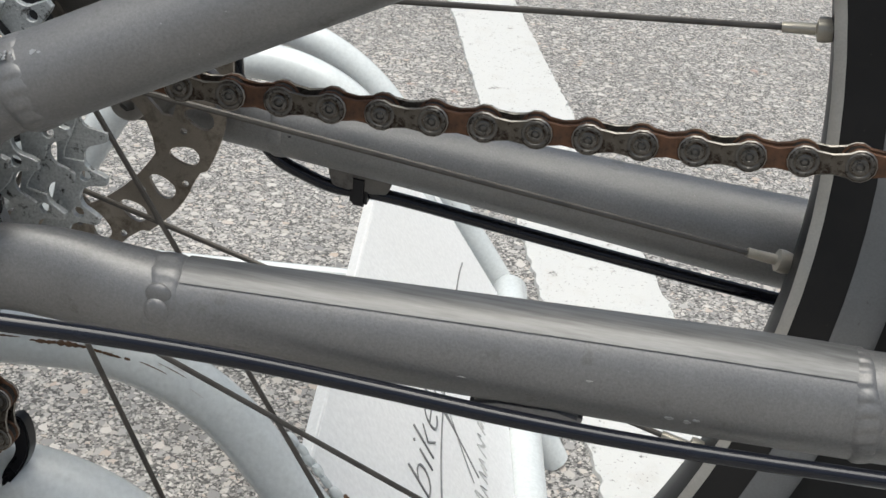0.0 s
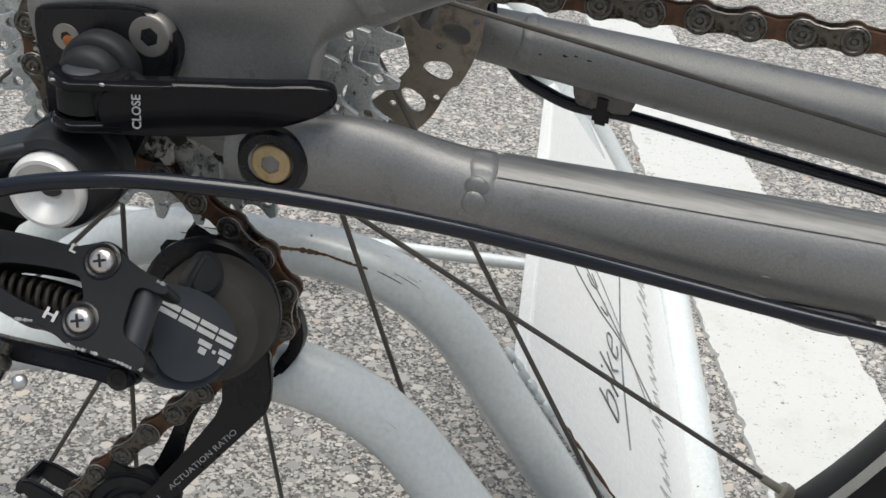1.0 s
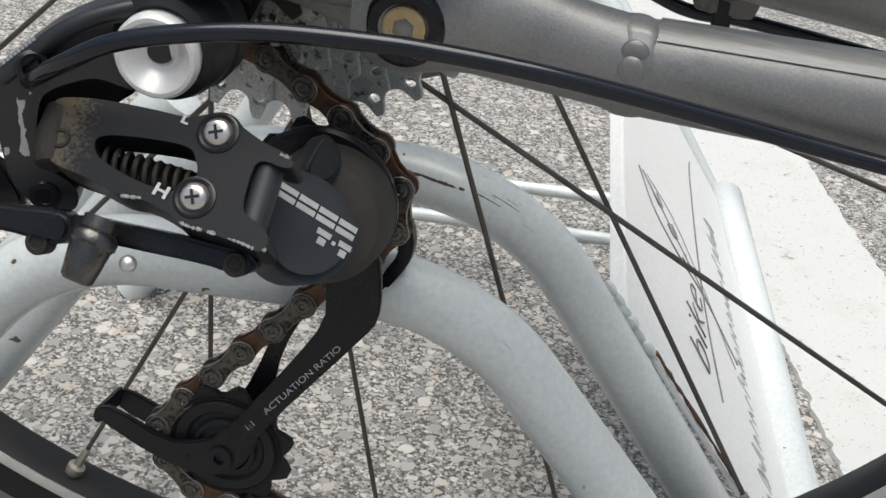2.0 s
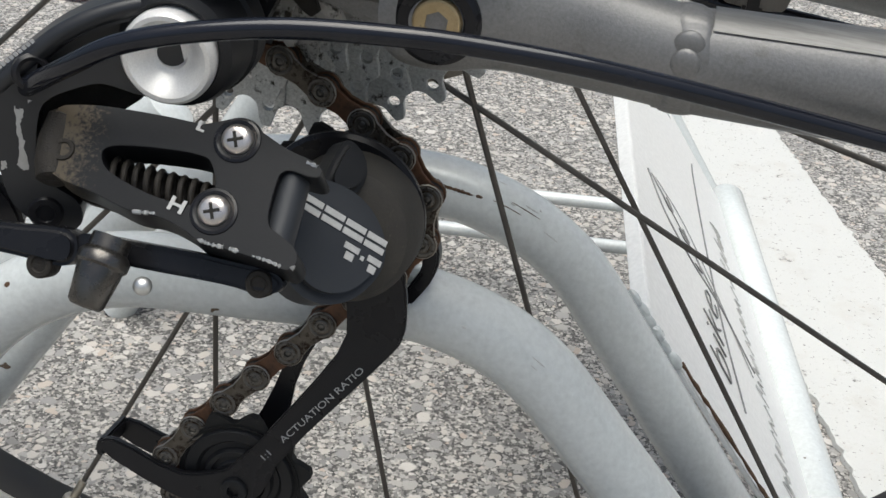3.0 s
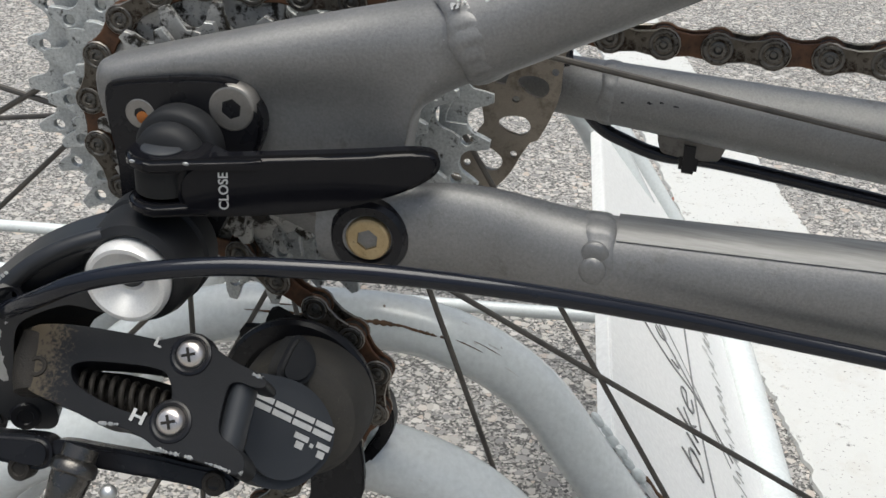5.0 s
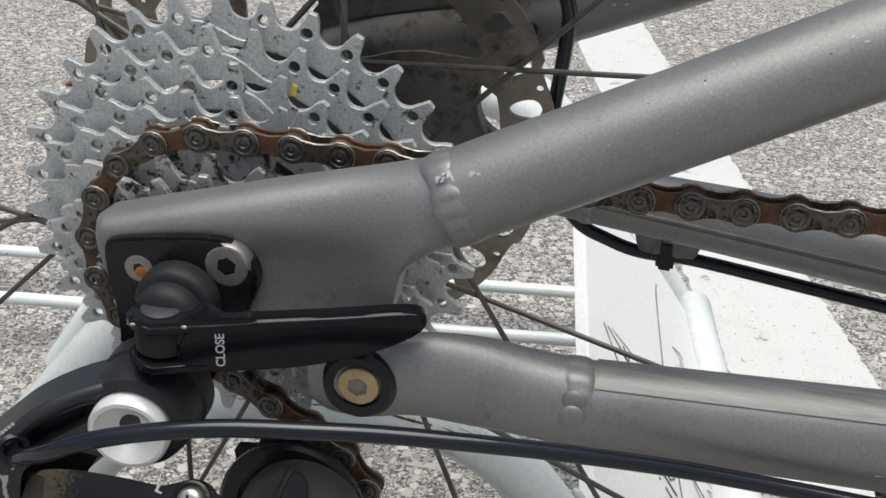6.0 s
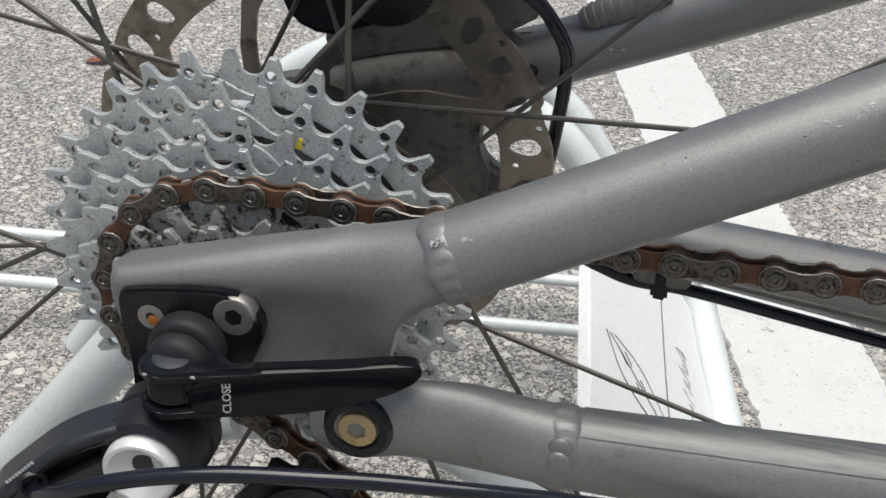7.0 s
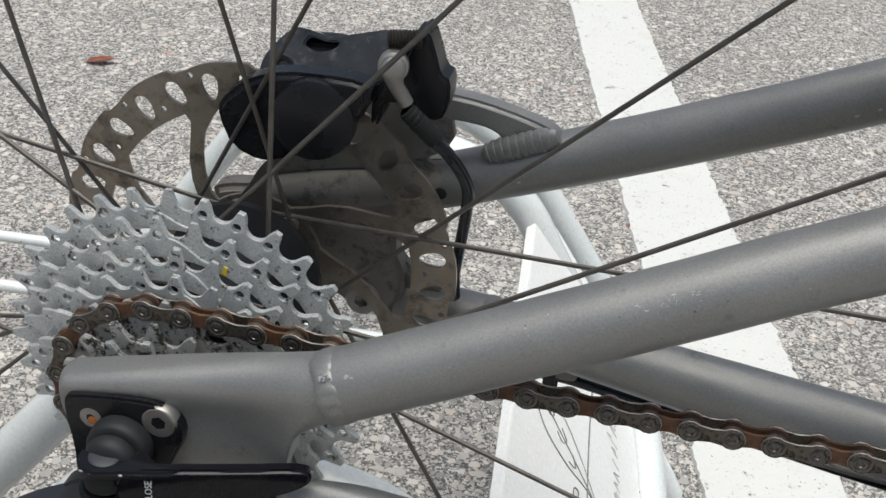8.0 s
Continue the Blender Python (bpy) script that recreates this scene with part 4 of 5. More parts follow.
# ---- rear wheel ----
def build_wheel():
    def ring(profile, seg=144):
        bm = bmesh.new()
        lathe(bm, [(r + 3.5, -y) for r, y in profile], (0, 7, 0), (0, -1, 0), seg, True)
        return bm
    wheel = part("rear_wheel", ring([(270.5, -9), (271.5, -11), (284, -13.2), (284, 13.2), (271.5, 11), (270.5, 9), (269.5, 0)]), RIM, bicycle, "black rim with grey side tracks")
    # thin ring whose pale colour stands for reflected light on the black rim
    part("rim_edge", ring([(269.0, -10.2), (270.8, -11.6), (272.2, -11.8), (272.2, -9), (270.0, -8.6)]), RIM_REFLECTION, wheel, "rim edge with a pale reflection in its colour")
    for s in (-1, 1):
        part("rim_track", ring([(284, s * 10.0), (284, s * 13.4), (297, s * 13.4), (298.5, s * 12.6), (298.5, s * 10.0)]), TRACK, wheel, "grey rim track")
    tyre = [(297, -12.5), (300, -17), (308, -23.5), (318, -26), (328, -23), (334, -14), (336, 0), (334, 14), (328, 23), (318, 26), (308, 23.5), (300, 17), (297, 12.5)]
    part("tyre", ring(tyre), RUBBER, wheel, "black knobbly tyre")
    bm = bmesh.new()
    for k in range(112):
        a = 2 * math.pi * (k + 0.5) / 112
        for y, tilt, rr in ((-22, 0.9, 329), (-9, 0.3, 335), (9, -0.3, 335), (22, -0.9, 329)):
            if (k + (y > 0)) % 2:
                continue
            m = Matrix.Rotation(-a, 4, "Y") @ Matrix.Translation(mm(rr + 3.5, y + 7, 0)) @ Matrix.Rotation(tilt, 4, "Z") @ Matrix.Diagonal((0.007, 0.009, 0.011, 1))
            bmesh.ops.create_cube(bm, size=1, matrix=m)
    tagged(part("tread", bm, RUBBER, wheel), kind="stuff")
    hub = bmesh.new()
    lathe(hub, [(12, -30), (24, -24), (32, -23), (32, -20), (22, -17), (18, 0), (20, 30), (32, 34), (32, 37), (24, 38), (22, 49), (10, 50), (8, 66), (0.01, 66)], (0, 0, 0), (0, 1, 0), 40)
    part("hub", hub, DUSTY, wheel, "dusty black hub")
    bm = bmesh.new()
    sweep(bm, [(0, -66, 0), (0, 78, 0)], 6.0, 16)
    part("axle", bm, STEEL, wheel)
    ANGLES = (-66.4, -50.7, -36.5, -20.0, -5.0, 11.0, 25.1, 40.9, 55.6, 70.0, 85.6, 99.3, 115.5, 131.3, 147.6, 161.5, 177.5, 192.8, 207.0, 219.0, 234.5, 249.7, 261.9, 278.2)
    OFFSETS = (-27.8, -24.9, 28.0, 36.7, -28.4, -26.0, 21.5, 29.7, -28.5, -31.1, 28.4, 23.2, -25.8, -34.7, 27.4, 23.2, -27.6, -29.0, 29.4, 26.1, -27, -29.9, 25.2, 32.4)
    for k in range(24):
        th = radians(ANGLES[k])
        drive = k % 2 == 0
        off = OFFSETS[k]
        rim = Vector((272 * math.cos(th), 272 * math.sin(th)))
        lead = math.asin(off / 272)
        d = Vector((math.cos(th + lead), math.sin(th + lead)))
        foot = rim - d * math.sqrt(272 ** 2 - off ** 2) + d * 12
        yf, yr = (-19.1, 14.1) if drive else (40.7, 7.7)
        bm = bmesh.new()
        sweep(bm, [(foot.x, yf, foot.y), (rim.x, yr, rim.y)], 0.98, 8)
        part("spoke", bm, SPOKE, wheel)
        bm = bmesh.new()
        a = Vector((rim.x, yr, rim.y))
        b = Vector((foot.x, yf, foot.y))
        t = (b - a).normalized()
        lathe(bm, [(0.01, 12.5), (1.6, 12.3), (1.75, 3.2), (2.0, 3.0), (3.6, 2.6), (3.8, 0.6), (3.4, -1.5)], a, t, 10)
        part("nipple", bm, NIPPLE, wheel)
    return wheel


build_wheel()


# ---- brake ----
def build_brake():
    rotor_y = 52.0
    outline = []
    for k in range(240):
        a = 2 * math.pi * k / 240
        w = ((k + 5) % 16) / 16
        r = 84.2 - (1.8 if w < 0.15 else 0) - 2.2 * max(0, (w - 0.55) / 0.45) ** 2
        outline.append((r * math.cos(a), r * math.sin(a)))
    holes = [circle(63.5, 120)]
    for k in range(30):
        a = radians(105.5 + 12 * k)
        c, s = math.cos(a), math.sin(a)
        tilt = 0.30 if k % 2 else -0.10
        slot = [(69.6, -2.0), (74.0, -3.5), (78.4, -3.5), (80.6, 0.0), (78.4, 3.4), (74.5, 3.5), (70.4, 2.0), (68.8, -0.1)]
        slot = [((x - 75) * math.cos(tilt) - y * math.sin(tilt) + 75, (x - 75) * math.sin(tilt) + y * math.cos(tilt)) for x, y in slot]
        holes.append([(x * c - y * s, x * s + y * c) for x, y in chaikin([Vector(p) for p in slot], 1)])
        if k % 2 == 0:
            for rr, off in ((80.3, 5.0), (70.8, 18.5)):
                b = a + radians(off)
                holes.append(circle(1.3, 10, rr * math.cos(b), rr * math.sin(b)))
    def bend(r):
        return 0.55 * (64 - r) / 40
    for k in range(8):
        a0, a1 = 2 * math.pi * k / 8 + 0.364, 2 * math.pi * (k + 1) / 8 + 0.364
        loop = []
        for r in (32, 40, 48, 56, 62):
            w = 3.4 if r < 60 else 5.0
            loop.append((r, a0 + bend(r) + w / r))
        loop += [(65.5, a0 + bend(64) + 0.12 + (a1 - a0 - 0.24) * q / 10) for q in range(11)]
        for r in (62, 56, 48, 40, 32):
            w = 3.4 if r < 60 else 5.0
            loop.append((r, a1 + bend(r) - w / r))
        loop += [(27.5, a1 + bend(27.5) - 0.19 - (a1 - a0 - 0.38) * q / 4) for q in range(5)]
        holes.append([(r * math.cos(a), r * math.sin(a)) for r, a in loop])
    holes[0] = circle(17, 32)
    bm = bmesh.new()
    plate(bm, outline, 1.8, (0, rotor_y - 0.9, 0), SIDE, holes=holes)
    rotor = part("brake_rotor", bm, ROTOR, bicycle, "tarnished drilled steel brake rotor")
    for k in range(6):
        a = 2 * math.pi * k / 6 + 0.9
        bm = bmesh.new()
        lathe(bm, [(0.01, 1.0), (1.6, 1.0), (1.8, 2.4), (3.6, 2.4), (4.0, 0)], (22 * math.cos(a), rotor_y - 1.2, 22 * math.sin(a)), seg=16)
        part("rotor_bolt", bm, STEEL, rotor)
    # caliper: dark inner half under a worn casting, sky sheen in its colour, with a window, bolt and shoulder
    bm = bmesh.new()
    plate(bm, chaikin([(-11, 74), (-11.4, 67), (-6, 55), (5.5, 50.6), (16.5, 54.5), (31, 60.5), (40, 69), (47.6, 82), (48, 90), (38, 92), (12, 90), (-1, 84)], 1), 12, (0, 36, 0), SIDE, bevel=2.4, seg=3)
    caliper = part("brake_caliper", bm, BLACK, bicycle, "scuffed black hydraulic brake caliper", soft=True)
    bm = bmesh.new()
    lathe(bm, [(0.01, 3.2), (13, 3.2), (15.4, 2.2), (16.2, 0), (16.2, -4)], (27, 35.6, 74), (0.1, -1, 0.1), 40)
    part("piston_housing", bm, BLACK, caliper)
    tilted = axes((0, -0.9, 0.42))
    bm = bmesh.new()
    hole = chaikin([(10.2, 94.6), (12.6, 98.2), (16, 97.6), (19.3, 96.8), (24.7, 98.0), (23.4, 95.0), (18.2, 92.8), (13.6, 92.8)], 2)
    plate(bm, chaikin([(-6.4, 81), (-5.4, 87.3), (-0.4, 95.1), (5.8, 100.8), (9.4, 101), (18.9, 99.4), (25.9, 100.6), (35.6, 103.6), (44.3, 106.2), (50, 101), (48.4, 92), (42.5, 83.4), (29, 80.2), (3, 75.2), (-4.2, 76)], 1), 22, (0, 34, 0), tilted, holes=[hole], bevel=3.0, seg=4)
    part("caliper_body", bm, CALIPER, caliper, "worn black caliper body with sky sheen in its colour", soft=True)
    bm = bmesh.new()
    plate(bm, chaikin([(-9, 64), (-4, 54), (20, 48), (42, 62), (52, 74), (50, 84), (10, 86), (-6, 78)], 1), 18, (0, 76, 0), SIDE, bevel=3, seg=3)
    part("outer_half", bm, DUSTY, caliper)
    bm = bmesh.new()
    lathe(bm, [(0.01, -0.8), (1.9, -0.8), (2.3, 0.9), (4.0, 1.1), (4.7, 0.4), (4.7, -5)], Vector((0, 34, 0)) + tilted[0] * 3.4 + tilted[1] * 85.2, tilted[2], 28)
    part("piston_cap", bm, DUSTY, caliper)
    bm = bmesh.new()
    plate(bm, chaikin([(46, 68), (50, 72), (50, 80), (58, 81), (64, 77), (72.5, 76), (75.3, 83), (75.4, 93.4), (71.5, 94.8), (69.4, 102), (66, 111), (61, 111.5), (57, 98), (46, 84)], 1), 14, (0, 46, 0), SIDE, bevel=2.0, seg=3)
    part("mount_arm", bm, BLACK, caliper)
    bm = bmesh.new()
    lathe(bm, [(0.01, 4.6), (3.0, 4.6), (4.2, 3.8), (4.5, 1.0), (5.4, 0.6), (5.7, -1.0), (5.5, -6), (0.01, -6)], (56.4, 34.5, 100.8), (0.2, -0.95, 0.2), 24)
    banjo = part("banjo_fitting", bm, STEEL, caliper, "silver banjo fitting")
    bm = bmesh.new()
    sweep(bm, [(56, 34, 100), (58, 34, 94), (62, 35.5, 87)], [4.4, 2.9, 2.7], 16)
    part("banjo_stem", bm, STEEL, banjo)
    bm = bmesh.new()
    lathe(bm, [(2.6, -8.6), (3.5, -8.4), (3.7, -7.6), (3.7, 2.2), (3.2, 2.4), (3.2, 3.0), (3.6, 3.3), (3.6, 4.4), (3.2, 4.7), (3.2, 5.3), (3.6, 5.6), (3.6, 6.7), (3.2, 7.0), (3.3, 8.2), (2.6, 8.6)], (67.6, 37.0, 78.6), (-0.66, -0.2, 0.70), 20)
    part("hose_sleeve", bm, RUBBER, banjo)
    bm = bmesh.new()
    lathe(bm, [(0.01, 12)] + [(3.1 + 0.5 * (k % 2), 11.5 - k * 0.6) for k in range(20)] + [(3.0, -0.5)], (52.5, 43, 107.5), (1, 0.1, 0.12), 18)
    part("adjuster", bm, GRIME, caliper, "rusty ribbed adjuster")
    bm = bmesh.new()
    hose = smooth_line([(66.1, 36.1, 78.7), (71.8, 38.9, 72.7), (78.8, 43.3, 64.0), (85.0, 48.6, 50.3), (84.9, 53.6, 35.8), (82.2, 61.0, 10.2), (80.6, 68.1, -5.4), (82.5, 70.2, -21), (93.3, 71.5, -37.3), (105.4, 72, -43.8), (118.3, 71.2, -47.0), (139.3, 69.6, -47.1), (199.7, 64.1, -52.8), (282.1, 57.2, -59.8), (360, 52, -63)], 6)
    sweep(bm, hose, 2.5, 14)
    part("brake_hose", bm, HOUSING, bicycle, "black hydraulic brake hose")
    bm = bmesh.new()
    plate(bm, chaikin([(114, -32), (116, -43.0), (119, -45), (136, -46), (138, -43.5), (140, -34)], 1), 9, (0, 66, 0), SIDE, bevel=1.0)
    clip = part("hose_guide", bm, FRAME_GRIMY_SHADED, bicycle, "grey hose guide under the chainstay")
    bm = bmesh.new()
    plate(bm, [(123.5, -38.5), (130, -39), (130, -51), (123.5, -50.5)], 12, (0, 65, 0), SIDE, bevel=1.2)
    part("cable_tie", bm, BLACK, clip, "black cable tie")


build_brake()


# ---- cassette ----
TEETH = (32, 28, 24, 21, 18, 15, 13, 11)
PITCH = 13.2
COG_Y = (-21.4, -26.3, -31.2, -36.4, -44.9, -50.2, -55.5, -60.6)
HUB_X, HUB_Z = -1.4, -2.6


def sprocket(parent, teeth, y, phase, material, seed):
    rng = random.Random(seed)
    rp = PITCH / 2 / math.sin(math.pi / teeth)
    count = 4 if teeth >= 24 else 3
    first = {32: 7, 28: 6, 24: 4, 21: 4, 18: 2, 15: 3}.get(teeth)
    pockets = [(first + round(teeth * k / count)) % teeth for k in range(count)] if first else []
    def polar(r, u):
        a = phase + 2 * math.pi * u / teeth
        return (r * math.cos(a), r * math.sin(a))
    # the whole plate, and on it the raised face that leaves a tooth and a curved shift pocket lower here and there
    outline, raised = [], []
    for i in range(teeth):
        low = rng.choice((0, 0, 0, 0.5, 1.1))
        skew = rng.uniform(-0.02, 0.03)
        for a in (-0.5, -0.40, -0.30, -0.22, -0.15, -0.085, 0.085, 0.15, 0.22, 0.30, 0.40):
            s = (0.5 - abs(a)) * PITCH
            if s < 3.8:
                r = rp - math.sqrt(4.3 ** 2 - s * s)
            else:
                r = rp - 2.0 + (5.2 - low) * min(1, (s - 3.8) / 1.6) ** 0.8
            u = i + a + skew * (abs(a) < 0.1)
            outline.append(polar(r, u))
            near = [w for w in ((u - p + teeth / 2) % teeth - teeth / 2 for p in pockets) if -0.62 < w < 0.72]
            if near:
                if near[0] < -0.5:
                    raised.append(polar(r + 0.03, u))
                f = min(1.0, (0.72 - near[0]) / 1.27)
                raised.append(polar(rp - 4.4 - 5.8 * f * f * (3 - 2 * f), u))
            else:
                raised.append(polar(r + 0.03, u))
    bore = circle(max(15.0, rp - 12.2) if teeth > 18 else 14.6, 48)
    holes = [bore]
    if teeth >= 20:
        for i in range(teeth):
            if rng.random() < 0.04 or i in pockets:
                continue
            holes.append(circle(1.75, 10, *polar(rp - 3.5, i + 0.02)))
    bm = bmesh.new()
    plate(bm, outline, 1.3, (0, y - 0.35, 0), SIDE, holes=holes)
    plate(bm, raised, 1.0, (0, y - 1.1, 0), SIDE, holes=[bore] + [circle(1.75, 10, *polar(rp - 3.5, i + 0.02)) for i in range(teeth) if teeth >= 20 and i not in pockets], bevel=0.22, seg=1)
    return part("sprocket", bm, material, parent, "dark greasy steel sprocket" if material is GREASY_ZINC else "grey zinc steel sprocket", sharp=25)


def build_cassette():
    bm = bmesh.new()
    lathe(bm, [(14.5, 26), (16.5, 26), (16.5, 62), (13, 65), (0.01, 65)], (0, 0, 0), (0, -1, 0), 36)
    cassette = part("cassette", bm, GRIME, bicycle, "eight-speed cassette of grey sprockets with greasy small ones")
    for y in (-22.4, -28, -33.6):
        for k in range(5):
            a0 = 2 * math.pi * k / 5 + 0.3
            pts = [(r, a0 + da, w) for r, da, w in ((40, 0.08, 4.5), (34, 0.15, 4.5), (26, 0.26, 5), (16, 0.4, 8))]
            left = [(r * math.cos(a) - w * math.sin(a), r * math.sin(a) + w * math.cos(a)) for r, a, w in pts]
            right = [(r * math.cos(a) + w * math.sin(a), r * math.sin(a) - w * math.cos(a)) for r, a, w in pts]
            bm = bmesh.new()
            plate(bm, left + right[::-1], 2.2, (0, y, 0), SIDE)
            part("spider_arm", bm, GRIME, cassette)
    for i, (n, y) in enumerate(zip(TEETH, COG_Y)):
        sprocket(cassette, n, y, CHAIN_PHASE if n == 18 else PHASES[i], ZINC if n > 20 else GREASY_ZINC if n > 12 else GRIME, 40 + i)
    for k, (y, r) in enumerate(zip([(a + b) / 2 for a, b in zip(COG_Y[3:], COG_Y[4:])], (21, 20, 19, 17))):
        bm = bmesh.new()
        lathe(bm, [(r, -1.2), (r, 1.2), (14.6, 1.2), (14.6, -1.2)], (0, y, 0), (0, -1, 0), 32, True)
        part("spacer", bm, GRIME, cassette)
    bm = bmesh.new()
    plate(bm, [(16.2, 44.3), (17.4, 47.7), (18.6, 47.2), (18.0, 45.1), (18.3, 44.1)], 0.5, (0, -27.9, 0), SIDE)
    part("yellow_mark", bm, YELLOW, cassette, "small yellow fleck")
    cassette.location = mm(HUB_X, 0, HUB_Z)
    return cassette


CHAIN_PHASE = radians(5.8)
PHASES = (radians(15.42), radians(6.99), radians(13.39), radians(0.12), 0.0, 0.3, 0.1, 0.2)
build_cassette()


# ---- chain ----
def chain_pins():
    """Pin centres one pitch apart along the chain's way round sprocket and pulleys."""
    wrap = PITCH / 2 / math.sin(math.pi / 18)
    way = [(430.4, -46, 43), (270, -46, 35.2), (231, -46, 33.4), (193, -46, 32.5), (140, -46, 31.8), (112, -46, 31.8), (60, -45.8, 33.6), (30, -45.5, 34.8), (1, -45.5, wrap + HUB_Z)]
    way += [(HUB_X + wrap * math.cos(radians(a)), -45.5, HUB_Z + wrap * math.sin(radians(a))) for a in range(90, 271, 5)]
    way += [(8, -47, -44.5), (16.1, -48, -49.8), (29.1, -48.6, -57.4), (38.9, -49.2, -65.1), (44.4, -49.6, -74), (45, -50.2, -83), (42, -50.8, -92), (32.5, -51.5, -101.5), (22, -52, -110.6),
            (14.1, -53.6, -120), (5.1, -55.3, -129.3), (-4, -56.9, -138.7), (-12.2, -58.5, -148), (-20.5, -60, -157)]
    way += [(-3.5 + 22.6 * math.cos(radians(a)), -61.5, -168 + 22.6 * math.sin(radians(a))) for a in range(155, 285, 8)]
    way += [(60, -60, -188), (430, -52, -130)]
    way = [Vector(p) for p in way]
    dense = []
    for a, b in zip(way, way[1:]):
        n = max(1, int((b - a).length / 0.05))
        dense += [a.lerp(b, k / n) for k in range(n)]
    pins = [dense[0]]
    for p in dense:
        if (p - pins[-1]).length >= PITCH:
            pins.append(p)
    return pins


def link_outline(r=4.2, waist=2.9):
    pts = []
    for cx, a0 in ((PITCH / 2, -130), (-PITCH / 2, 50)):
        for k in range(11):
            a = radians(a0 + 26 * k)
            pts.append((cx + r * math.cos(a), r * math.sin(a)))
        pts.append((0, waist if cx > 0 else -waist))
    return pts


def build_chain():
    pins = chain_pins()
    bm = bmesh.new()
    lathe(bm, [(3.85, -1.2), (3.85, 1.2), (0.01, 1.2), (0.01, -1.2)], (0, 0, 0), seg=12, close=True)
    tmp = bpy.data.meshes.new("roller")
    bm.to_mesh(tmp)
    bm.free()
    bm = bmesh.new()
    for p in pins:
        start = len(bm.verts)
        bm.from_mesh(tmp)
        bm.verts.ensure_lookup_table()
        bmesh.ops.translate(bm, verts=bm.verts[start:], vec=p * MM)
    bpy.data.meshes.remove(tmp)
    chain = part("chain", bm, GRIME, bicycle, "rusty greasy bicycle chain of outer and inner links")
    meshes = {}
    for key, ys, material in (("outer", (-3.1, 2.2), CHAIN_OUT), ("inner", (-2.1, 1.2), CHAIN_IN)):
        bm = bmesh.new()
        for y in ys:
            plate(bm, link_outline(4.3 if key == "outer" else 4.35, 2.75), 0.95, (0, y, 0), SIDE, bevel=0.3, seg=1)
        bm.faces.ensure_lookup_table()
        if key == "outer":
            bmesh.ops.recalc_face_normals(bm, faces=bm.faces)
            # bevel faces take the lighter tone as a painted highlight
            for f in bm.faces:
                if 0.3 < abs(f.normal.y) < 0.95:
                    f.material_index = 1
            start = len(bm.faces)
            for x in (-PITCH / 2, PITCH / 2):
                lathe(bm, [(0.01, 3.3), (0.7, 3.3), (0.9, 3.15), (1.15, 3.55), (1.6, 3.6), (2.0, 3.4), (2.1, 3.0), (2.1, -3.2), (0.01, -3.2)], (x, 0, 0), seg=14)
                lathe(bm, [(2.6, 3.05), (2.9, 3.3), (3.4, 3.3), (3.7, 3.05)], (x, 0, 0), seg=16)
            bm.faces.ensure_lookup_table()
            for f in bm.faces[start:]:
                f.material_index = 2
        bmesh.ops.recalc_face_normals(bm, faces=bm.faces)
        me = bpy.data.meshes.new("%s_link" % key)
        bm.to_mesh(me)
        bm.free()
        me.shade_smooth()
        me.set_sharp_from_angle(angle=radians(38))
        for m in (material, CHAIN_GLINT, CHAIN_PIN):
            me.materials.append(m)
        meshes[key] = me
    for i, (a, b) in enumerate(zip(pins, pins[1:])):
        key = "outer" if i % 2 == LINK_PARITY else "inner"
        x = (b - a).normalized()
        y = Vector((0, 1, 0))
        y = (y - x * y.dot(x)).normalized()
        m = Matrix((x, y, x.cross(y))).transposed().to_4x4()
        m.translation = (a + b) * MM * 0.5
        again("%s_link" % key, meshes[key], chain, m)


LINK_PARITY = 0
build_chain()


